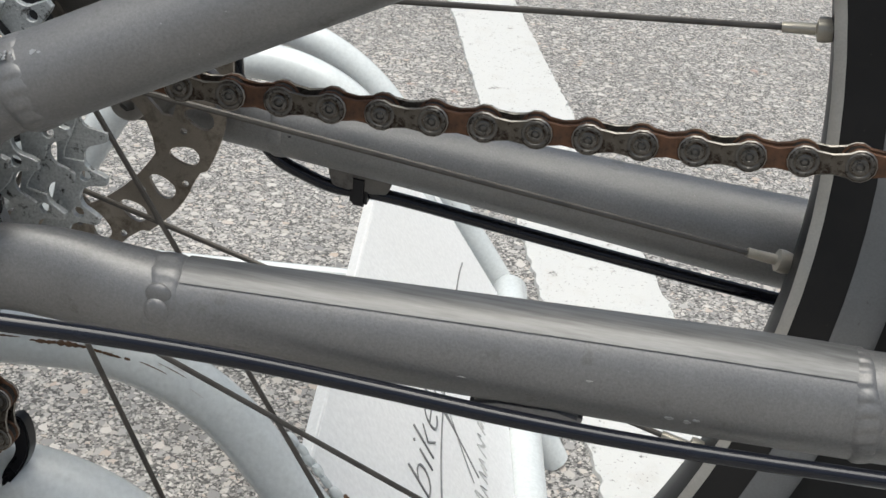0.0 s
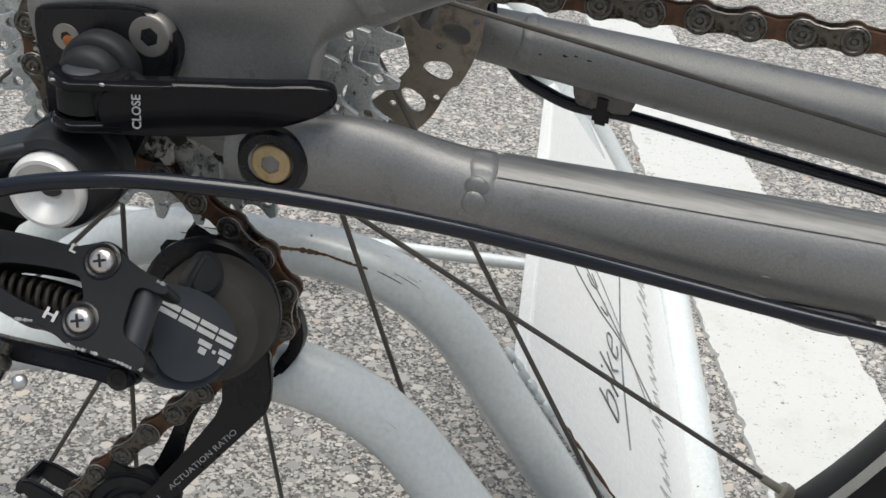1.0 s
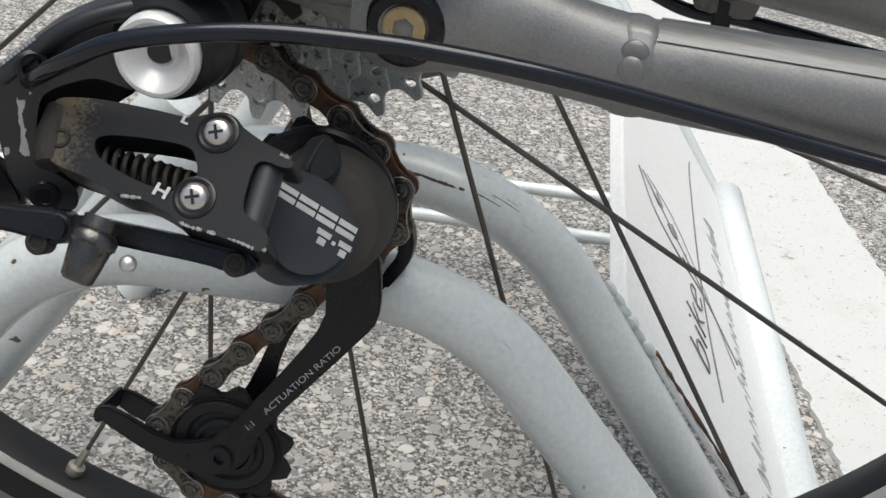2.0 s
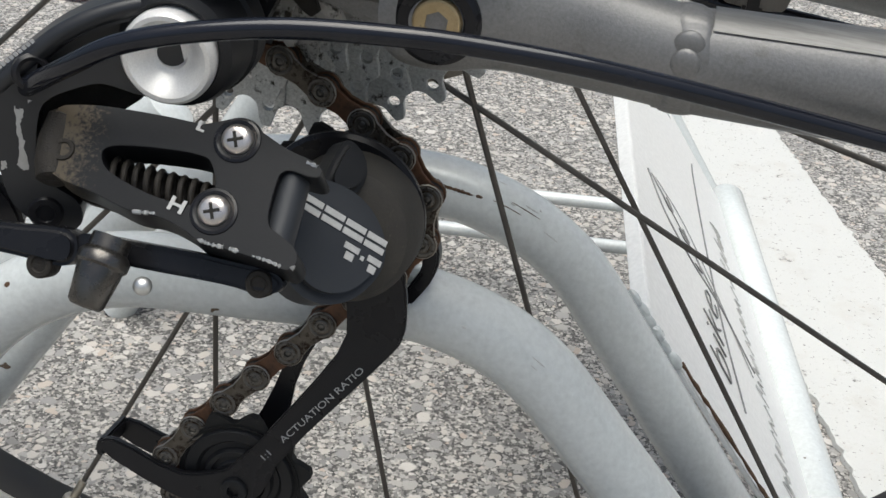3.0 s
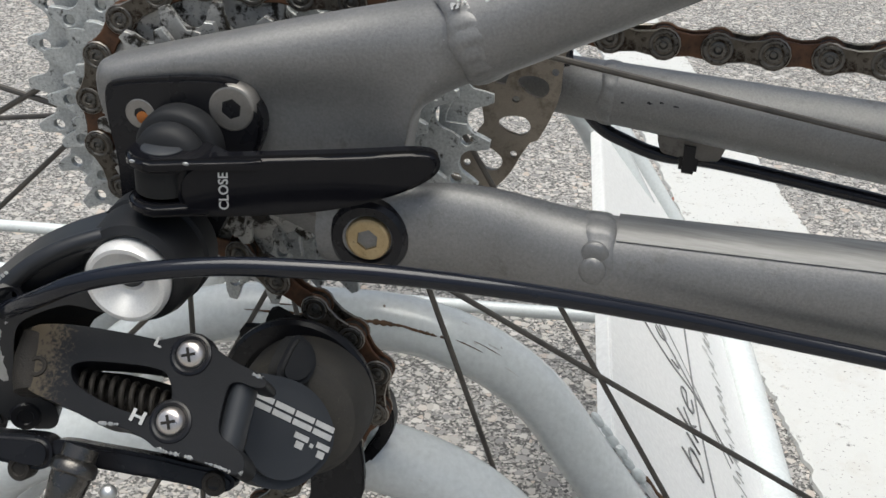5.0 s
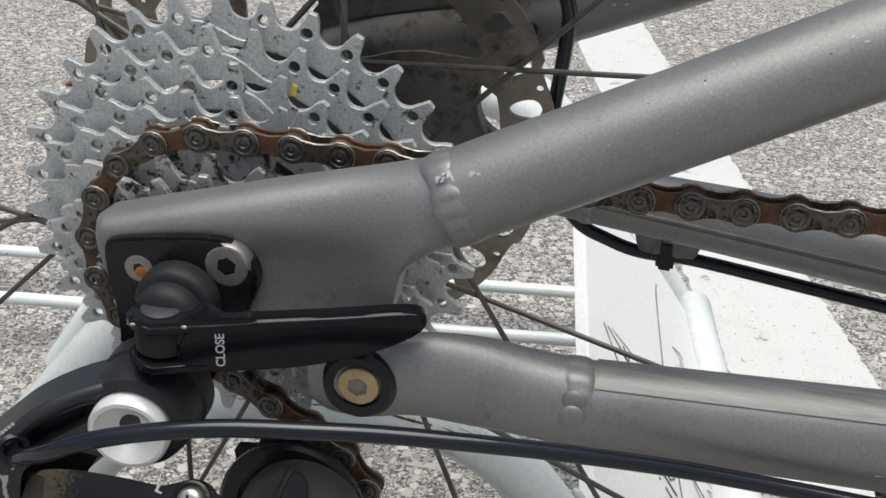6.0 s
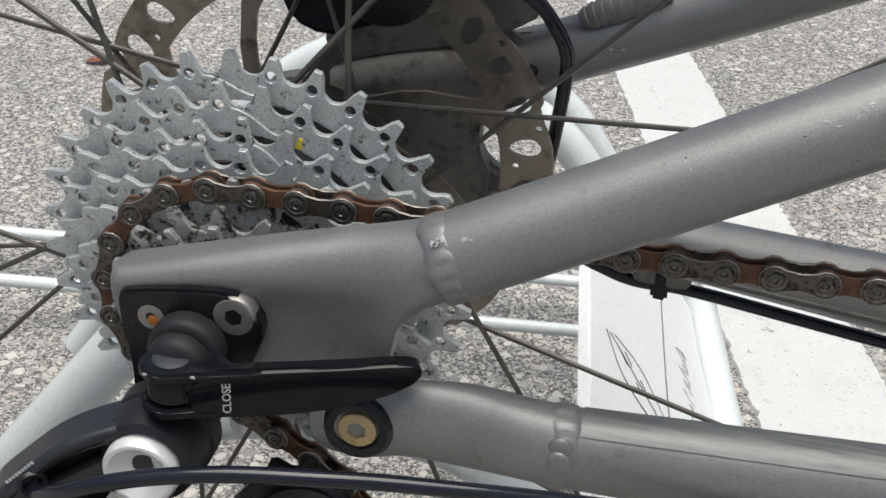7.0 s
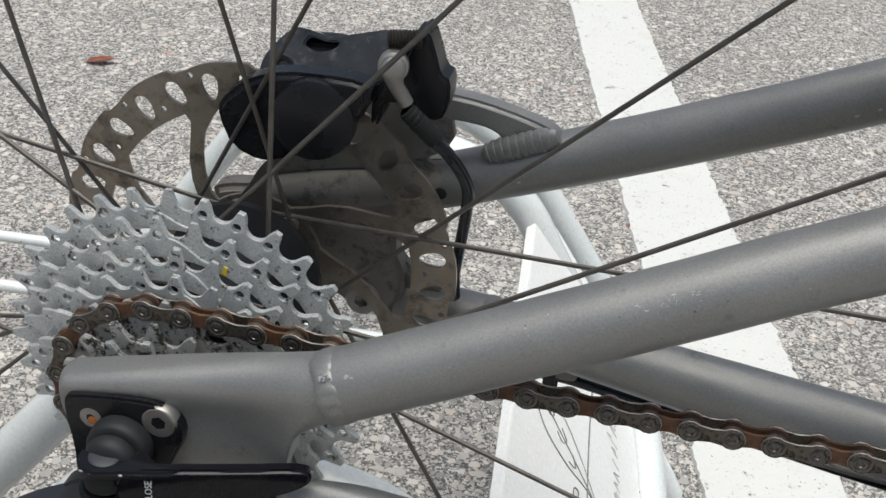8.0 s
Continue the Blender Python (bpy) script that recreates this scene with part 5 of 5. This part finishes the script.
# ---- rear derailleur ----
def build_derailleur():
    # knuckle on the hanger bolt with its arm
    bm = bmesh.new()
    am = axes((0.32, -1, 0.06))
    ao = Vector((0, -92, 0))
    def on_arm(p, lift=0.0):
        return ao + am[0] * p[0] + am[1] * p[1] + am[2] * lift
    arm = chaikin([(-51.7, -37.9), (-49.2, -34.7), (-40.8, -27.4), (-33.7, -21.5), (-24.4, -16.7), (-12.8, -13.1), (-2.2, -11.9), (3.9, -16.4), (5.8, -21.9), (4.3, -28.9), (0.7, -33.6), (-5.9, -37.8), (-10.2, -36.7), (-16.2, -36), (-23.4, -33.6), (-26.3, -33.6), (-34.1, -36.4), (-37.7, -39), (-38.8, -43.7), (-39.3, -50.3), (-39, -55.6), (-35.9, -58.5), (-29.2, -62.7), (-29.5, -69.5), (-36.1, -69.5), (-41.6, -67.2), (-45.7, -62.6), (-47.2, -55.9), (-48.8, -46.8), (-51, -42.3)], 2)
    channel = chaikin([(-39, -30.5), (-35, -26.5), (-27, -21.8), (-17, -18.6), (-11, -17.8), (-13, -21), (-22, -25.6), (-31, -30.5), (-36, -33.8)], 2)
    plate(bm, arm, 14, ao, am, holes=[channel], bevel=2.4, seg=4)
    plate(bm, chaikin([(-42, -31), (-34, -22), (-20, -16), (-8, -15), (-10, -24), (-30, -34), (-38, -36)], 1), 5, on_arm((0, 0), -6.5), am)
    body = part("rear_derailleur", bm, ARM, bicycle, "worn black rear derailleur with dusty parts", 50, True)
    bm = bmesh.new()
    sweep(bm, smooth_line([on_arm(p, -1.6) for p in ((-47, -35.5), (-39.5, -28.6), (-32.5, -22.8), (-23.6, -18.2), (-12, -14.8), (-4, -13.8))], 8), 2.4, 14)
    part("arm_rib", bm, ARM, body)
    bm = bmesh.new()
    plate(bm, chaikin([(-42, -37), (-30, -33), (-14, -34), (-15, -39), (-22, -44), (-29, -62), (-32, -68), (-40, -66), (-44, -54)], 1), 9, on_arm((0, 0), -9), am, bevel=1.0)
    part("arm_web", bm, GRIME, body)
    bm = bmesh.new()
    lathe(bm, [(0.01, 0.2), (2.0, 0.2), (2.3, 0.7), (3.6, 0.7), (4.1, 0.0), (4.1, -2)], on_arm((-37.6, -65.4)), am[2], 24)
    part("arm_pivot", bm, BLACK, body)
    bm = bmesh.new()
    lathe(bm, [(0.01, 12), (9.8, 12), (10.2, 18.8), (11.2, 19.7), (13.2, 18.5), (14.2, 15), (14.6, 8), (13.8, 7.4), (15.2, 6.4), (15.2, 0), (0.01, 0)], (-7.5, -79, -24), (0, -1, 0), 44)
    part("mount_knuckle", bm, DUSTY, body, "dusty black mounting knuckle")
    bm = bmesh.new()
    lathe(bm, [(0.01, -2.8), (3.0, -2.8), (3.6, -1.2), (4.6, -0.9), (5.2, -0.4), (7.2, 2.0), (8.9, 3.4), (9.9, 3.3), (10.7, 2.2), (10.9, -3)], (-8.2, -98.5, -25.2), (0.05, -1, 0), 48)
    part("mount_bolt", bm, PALE_ALU, body, "pale bare aluminium mounting bolt")
    # lobe between arm and lower link
    bm = bmesh.new()
    plate(bm, chaikin([(-60, -54), (-54.6, -56.2), (-49.2, -60.5), (-45, -66), (-43, -74), (-55, -78), (-68, -72), (-68, -58)], 2), 6, on_arm((0, 0), -6), am, bevel=1.2, seg=2)
    part("body_lobe", bm, BLACK, body)
    # eyelet where the housing enters
    bm = bmesh.new()
    lathe(bm, [(2.6, 0.8), (3.4, 1.2), (4.2, 0.4), (4.3, -5), (2.6, -5)], on_arm((-39.3, -31.4), 0.8), (0.55, -0.8, 0.25), 24, True)
    part("cable_stop", bm, BLACK, body)
    # outer link: an open frame round the spring
    lk = axes((0, -0.707, 0.707))
    lo = (9, -111, -45)
    bm = bmesh.new()
    outline = chaikin([(-42.4, 9.1), (-36, 10.4), (-29.6, 10.9), (-15.9, 10.6), (-8, 9.9), (-4.4, 11.2), (-0.4, 12.8), (5.5, 10.4), (12.6, 6.8), (18.7, 5.4), (21.2, 3.1), (19.7, 1.2), (11.9, 3.0), (11.2, -2.8), (11.3, -10.6), (14.8, -12.2), (18.9, -14.6), (20.0, -17.8), (18.4, -20.0), (14.5, -18.9), (9, -17.9), (3.4, -17.2), (-2.5, -16.6), (-6.0, -14.4), (-13.2, -12.2), (-18.3, -12.5), (-22.6, -11.3), (-28.9, -9.2), (-36.4, -7.8), (-41.2, -5), (-42.4, 0.5)], 2)
    slot = chaikin([(-28.8, 1.8), (-17.3, 3.0), (-5.0, 3.0), (-3.0, 0.2), (-1.4, -3.2), (-1.9, -7.6), (-6.3, -9.2), (-15.2, -8.2), (-25.0, -4.8), (-28.2, -2.4)], 2)
    plate(bm, outline, 11, lo, lk, holes=[slot], bevel=1.5, seg=3)
    link = part("outer_link", bm, LINK_BLACK, body, "black link with worn edges and adjusting screws", soft=True)
    def on(p, lift, o=lo, ax=lk):
        return Vector(o) + ax[0] * p[0] + ax[1] * p[1] + ax[2] * lift
    # coil spring and dark inner link behind
    bm = bmesh.new()
    coil = []
    for k in range(210):
        t = k / 209
        a = 2 * math.pi * 11.5 * t
        c = Vector(on((-30 + 31 * t, -2.2 - 4.0 * t), -7.5))
        coil.append(c + lk[1] * 3.9 * math.cos(a) + lk[2] * 3.9 * math.sin(a))
    sweep(bm, coil, 0.72, 8)
    part("spring", bm, GRIME, body, "dirty steel coil spring")
    bm = bmesh.new()
    plate(bm, chaikin([(-40, 2), (-20, 4), (0, 1), (14, -4), (12, -16), (-6, -12), (-26, -8), (-42, -6)], 2), 4, on((0, 0), -17), lk, bevel=1)
    part("inner_link", bm, GRIME, body, "dirty inner link")
    bm = bmesh.new()
    sweep(bm, [on(p, -3.6) for p in ((-40.2, 8.8), (-40.6, 7.6), (-40.8, 2.0), (-40.2, -3.0), (-39.2, -6.6), (-39.0, -7.8))], [2.6, 4.0, 4.4, 4.4, 4.0, 2.4], 18)
    part("link_end", bm, GRIME, link, "dust-caked end of the link")
    for p, letter, q in (((0.7, 7.4), "L", (-8, 9.2)), ((-0.5, -9.5), "H", (-8.8, -9.6))):
        ax = axes((0.0, -0.86, 0.5))
        o = on(p, 0.2)
        bm = bmesh.new()
        lathe(bm, [(0.01, 1.7), (1.6, 1.75), (2.6, 1.5), (3.3, 0.9), (3.6, 0.0), (3.6, -4)], o, ax[2], 28)
        screw = part("limit_screw", bm, SCREW, link, "small steel cross-head screw")
        bm = bmesh.new()
        for turn in (0.3, 0.3 + math.pi / 2):
            c, s = math.cos(turn), math.sin(turn)
            plate(bm, [(x * c - y * s, x * s + y * c) for x, y in ((-1.8, -0.36), (1.8, -0.36), (1.8, 0.36), (-1.8, 0.36))], 0.5, Vector(o) + ax[2] * (1.85 + 0.02 * turn), ax)
        part("cross_slot", bm, GRIME, screw)
        bm = bmesh.new()
        lathe(bm, [(4.0, 0.4), (4.6, 0.7), (5.2, 0.5), (5.7, -0.4), (5.9, -5)], on(p, -0.2), lk[2], 28)
        part("screw_boss", bm, BLACK, link)
        lettering(link, letter, 0.0042 if letter == "H" else 0.003, basis(on(q, 0.35), lk[0] + lk[1] * -0.25, lk[1]), PRINT, "pale painted letter", squeeze=1.3, weight=0.00012)
    # worn bright edges
    rng = random.Random(5)
    for run in ([(-18.3, -12.3), (-15.5, -12.1), (-13.2, -11.9)], [(-2.5, -16.1), (0.3, -16.7), (3.4, -16.9)], [(4.7, -17.0), (6.9, -17.3)], [(10, -17.8), (13.4, -18.3), (16.7, -19.1)], [(18.9, -19.3), (19.5, -18.4)], [(19.5, 4.2), (17, 4.9)], [(-9, 10.0), (-7.4, 10.4)]):
        pts = smooth_line([on(p, -0.25) for p in run], 8)
        bm = bmesh.new()
        sweep(bm, pts, [0.25 + 0.4 * rng.random() for _ in pts], 6)
        part("worn_edge", bm, CHIP, link, "bare worn edge")
    for k in range(9):
        bm = bmesh.new()
        s = k * 1.25
        plate(bm, [(-46.2 + s * 0.72, -31.4 + s * 0.62), (-45.6 + s * 0.72, -30.9 + s * 0.62), (-46.2 + s * 0.72, -30.2 + s * 0.62), (-46.8 + s * 0.72, -30.7 + s * 0.62)], 0.2, on_arm((0, 0), 0.15), am)
        part("print_bar", bm, PRINT, body, "pale bar of illegible print")
    for shape in ([(-43.6, -39.6), (-42.8, -40.4), (-41.5, -40.2), (-41.9, -42.6), (-42.5, -43.6), (-42.2, -46), (-41.6, -48), (-41.9, -50), (-41.2, -51.7), (-41.0, -54.6), (-42.2, -55.0), (-43.6, -53.8), (-42.9, -51), (-42.8, -48.2), (-43.3, -45.2), (-43.0, -42.2)],
                  [(-42.6, -32.6), (-41.9, -33.2), (-41.6, -35.0), (-42.3, -34.6)], [(-47.0, -53.0), (-45.9, -52.8), (-45.7, -54.6), (-47.0, -55.0)], [(-40.6, -38.0), (-39.6, -38.3), (-40.4, -38.9)]):
        bm = bmesh.new()
        ragged = []
        for a, b in zip(shape, shape[1:] + shape[:1]):
            for k in range(4):
                ragged.append((a[0] + (b[0] - a[0]) * k / 4 + rng.uniform(-0.22, 0.22), a[1] + (b[1] - a[1]) * k / 4 + rng.uniform(-0.22, 0.22)))
        plate(bm, ragged, 0.3, on_arm((0, 0), 0.12), am)
        part("paint_chip", bm, CHIP, body, "bare scrape on the arm")
    # pivots along the lower edge
    for c, r in (((-37.4, -0.8), 2.8),):
        bm = bmesh.new()
        lathe(bm, [(0.01, 0.8), (r * 0.5, 0.8), (r * 0.6, 1.3), (r * 0.9, 1.3), (r, 0.6), (r, -3)], on(c, -0.9), lk[2], 24)
        part("link_pivot", bm, GRIME, link)
    # outer knuckle with the maker's mark
    kn = axes((0.6, -0.62, 0.5))
    ko = (31.5, -93.5, -65)
    bm = bmesh.new()
    plate(bm, chaikin([(-18.5, 10.6), (-13, 11.4), (-8.3, 11.8), (0.4, 11.6), (7.1, 8.6), (11.8, 3.5), (13.6, -1.1), (13, -7.1), (7.7, -14.2), (0.7, -17.4), (-6.7, -16.7), (-11.6, -12.6), (-18.0, -5.0)], 2), 15, ko, kn, bevel=3.2, seg=4)
    knuckle = part("outer_knuckle", bm, KNUCKLE, body, "dark grey plastic knuckle with a pale mark", soft=True)
    bm = bmesh.new()
    sweep(bm, [on(p, -5.0) for p in ((14.0, 4.5), (13.7, -3), (13.3, -14))], 3.7, 22)
    part("hinge_barrel", bm, KNUCKLE, knuckle)
    bm = bmesh.new()
    cyl_axis = (0.05, -0.95, 0.25)
    lathe(bm, [(0.01, 18), (12, 18), (16.5, 16), (18.4, 12), (18.8, 0), (0.01, 0)], (27, -64, -77), cyl_axis, 44)
    cyl = part("spring_housing", bm, TAN_DUST, knuckle, "dust-covered round spring housing")
    bm = bmesh.new()
    plate(bm, chaikin([(-13, 12), (-11.4, 18), (-9.6, 22.6), (-7.2, 23.2), (-3.0, 20.4), (-1.4, 15.2), (-4, 10), (-10, 9)], 1), 10, (35, -86.0, -70), kn, bevel=1.6, seg=3)
    part("stop_tab", bm, DUSTY, cyl)
    bm = bmesh.new()
    lathe(bm, [(17, 1.2), (21.5, 1.2), (22.6, 0.2), (22.6, -1.4), (17, -1.4)], (23, -61, -77.5), (0, -1, 0.12), 48, True)
    part("guard_ring", bm, BLACK, knuckle, "black ring over the guide pulley")
    # the mark as plain slanted blocks
    bm = bmesh.new()
    d = Vector((0.97, -0.245))
    e = Vector((0.22, 0.975))
    def block(s0, s1, t0, t1):
        c = [(s0, t0), (s1, t0), (s1, t1), (s0, t1)]
        plate(bm, [tuple(Vector((-12.4, 3.2)) + d * s + e * t) for s, t in c], 0.3, Vector(ko) + kn[2] * 0.25, kn)
    for s in (0, 6.2, 12.4, 18.6):
        block(s, s + 5.6, 0, 1.5)
        block(s, s + 5.6, 2.2, 3.7)
    for s, w in ((14.2, 4.2), (19.2, 1.0), (21.0, 3.8)):
        block(s, s + w, -2.9 if w > 2 else -3.6, -1.4 if w > 2 else -2.6)
        if w > 2:
            block(s + w * 0.25, s + w * 0.8, -5.2, -3.4)
    tagged(part("maker_mark", bm, PRINT, knuckle, "pale grey block mark"), kind="stuff")
    # pulley cage
    cg = axes((0, -1, 0.17))
    bm = bmesh.new()
    front = chaikin([(4, 10), (12, 18), (19.3, 17), (21.8, 6), (21.8, -4.5), (18, -10.5), (-11, -48), (-14, -58), (-20, -65.5), (-30, -68.5), (-46, -65), (-66.5, -55.5), (-65, -51.5), (-60, -51), (-42, -58.5), (-33, -57), (-24, -53), (-3.3, -22.8), (5.7, -7.8), (5, 2)], 1)
    plate(bm, front, 2.6, (20, -57.5, -110), cg, bevel=0.5)
    cage = part("front_cage_plate", bm, BLACK, body, "matt black cage plate with printed words")
    bm = bmesh.new()
    back = chaikin([(-67, -57), (-63, -54.4), (-49, -59.6), (-40, -60), (-30, -56), (-23, -48), (-16.7, -32), (-12.2, -15.3), (-8, -4), (-2, 14), (8, 18), (6, 0), (-2, -13.5), (-8.3, -22), (-13, -38), (-13, -58), (-22, -70), (-36, -72), (-48, -67.5), (-65, -62.5)], 1)
    plate(bm, back, 2.4, (20, -41.5, -110), cg, bevel=0.5)
    part("back_cage_plate", bm, BLACK, body)
    bm = bmesh.new()
    plate(bm, chaikin([(16, 14), (20, 22), (25, 22), (28, 10), (20, -3), (17, -4), (18, 2), (23, 10), (21, 15)], 2), 6, (20, -43, -110), cg, bevel=0.8)
    part("cage_hook", bm, BLACK, body)
    bm = bmesh.new()
    plate(bm, [(-67.6, -57.5), (-66.6, -52.6), (-63.6, -51.8), (-64.6, -58.5)], 17, (20, -56.6, -110), cg, bevel=0.8)
    part("cage_bridge", bm, BLACK, body)
    along = (cg[0] * 26 + cg[1] * 32.2).normalized()
    across = (cg[1] * 26 - cg[0] * 32.2).normalized()
    lettering(cage, "ACTUATION RATIO", 0.0027, basis(Vector((20, -57.5, -110)) - across * 1.3 + cg[0] * -0.6 + cg[1] * -27.4 + cg[2] * 0.2, along, across), PRINT, "pale printed words", squeeze=1.36, weight=0.0)
    lettering(cage, "1:1", 0.0027, basis(Vector((20, -57.5, -110)) - across * 1.3 + cg[0] * -15.6 + cg[1] * -46.2 + cg[2] * 0.2, along, across), PRINT, "pale printed numbers", squeeze=1.27, weight=0.0)
    # pulleys
    for c, name in (((21, -50, -78), "guide_pulley"), ((-3.5, -61.5, -168), "tension_pulley")):
        teeth = []
        for k in range(11 * 6):
            a = 2 * math.pi * k / 66
            f = (0, 0.5, 1, 1, 0.5, 0)[k % 6]
            r = 18.8 + 3.4 * f
            teeth.append((r * math.cos(a), r * math.sin(a)))
        bm = bmesh.new()
        plate(bm, teeth, 2.4, (c[0], c[1] - 1.2, c[2]), SIDE, holes=[circle(6, 24)], bevel=0.0)
        lathe(bm, [(17.4, 1.4), (18.2, 1.8), (18.2, 0), (17.2, 0)], c, (0, -1, 0), 40, True)
        pulley = part(name, bm, RUBBER, body, "greasy black toothed pulley")
        bm = bmesh.new()
        lathe(bm, [(0.01, 3.4), (6.4, 3.4), (7, 2.6), (8.2, 2.4), (8.6, 3.2), (10, 3.2), (10.6, 1.4), (12.2, 1.2), (13.2, 2.2), (16.4, 2.4), (17, 1.2), (17.2, 0), (0.01, 0)], c, (0, -1, 0), 36)
        part("bearing_cap", bm, DUSTY, pulley)
    hex_bolt(cage, (-3.5, -67.6, -169.5), 4.2, 2.0, DUSTY, "dark pulley bolt", axis=(0, -1, 0.17))
    # lower lever with cable clamp bolt
    low = axes((0, -0.9, 0.43))
    bm = bmesh.new()
    plate(bm, chaikin([(-40, 2.3), (-22, 2.3), (-2.9, 2.5), (8.4, 3.7), (12, 2.4), (13, -1.1), (11.8, -4.6), (7.1, -5.2), (-2, -4.0), (-22, -3.8), (-40, -3.8)], 2), 9, (-35, -121, -64), low, bevel=1.2, seg=3)
    plate(bm, chaikin([(-24, 1.4), (-20, 2.4), (-12.4, 2.1), (4, 1.9), (11.6, 1.2), (22.2, 0.6), (25.2, -1.7), (23, -4.6), (18, -5), (12.3, -4), (-9.1, -3.7), (-24, -2.7)], 2), 6, (0, -119, -64), low, bevel=0.9, seg=2)
    lever = part("lower_link", bm, BLACK, body, "dirty black lower link")
    for x, z in ((19.5, -66.6), (-30.5, -66.6)):
        bm = bmesh.new()
        lathe(bm, [(0.01, 0.6), (1.6, 0.6), (1.9, 1.0), (2.8, 1.0), (3.2, 0.4), (3.2, -4)], (x, -119.6 if x > 0 else -121.8, z if x > 0 else z - 3), (0, -0.9, 0.4), 24)
        part("link_pivot", bm, GRIME, lever)
    bm = bmesh.new()
    lathe(bm, [(0.01, 9.4), (2.0, 9.4), (2.4, 11.6), (3.3, 12.0), (4.0, 11.2), (4.9, 4.6), (5.0, 3.0), (5.7, 2.4), (5.8, 0.6), (5.2, -0.4), (4.4, -1), (4.4, -4), (0.01, -4)], (-13.2, -125.5, -62.2), (-0.15, -0.66, -0.74), 32)
    part("clamp_bolt", bm, STEEL_DARK, lever, "dark steel clamp bolt")
    bm = bmesh.new()
    bmesh.ops.create_uvsphere(bm, u_segments=20, v_segments=14, radius=0.0020, matrix=Matrix.Translation(mm(-2.7, -131, -65)))
    part("cable_end_cap", bm, SILVER, lever, "small shiny round cable end")
    # housing from the stop along the chainstay
    bm = bmesh.new()
    way = smooth_line([(-40.2, -104.4, -35.5), (-34.2, -109.0, -31.1), (-24.3, -113.7, -24.4), (-13.0, -115.5, -17.8), (1.5, -113.9, -13.7), (22.1, -111.2, -10.7), (45.4, -107.5, -10.4), (60.7, -103.8, -11.6), (80.8, -98.7, -14.3), (102.6, -91.5, -18.9), (130.3, -83.1, -25.2), (160.0, -77.4, -31.0), (199.9, -73.7, -36.5), (239.9, -70.0, -40.3), (290.0, -67.0, -42.0), (360, -64, -43)], 7)
    sweep(bm, way, 2.3, 18)
    part("cable_housing", bm, HOUSING, bicycle, "glossy black gear cable housing")
    bm = bmesh.new()
    plate(bm, chaikin([(184, -36), (186, -43), (204, -46), (214, -44), (216, -36)], 1), 12, (0, -66, 0), SIDE, bevel=1.5)
    part("cable_guide", bm, FRAME, bicycle, "grey cable guide under the chainstay")


build_derailleur()
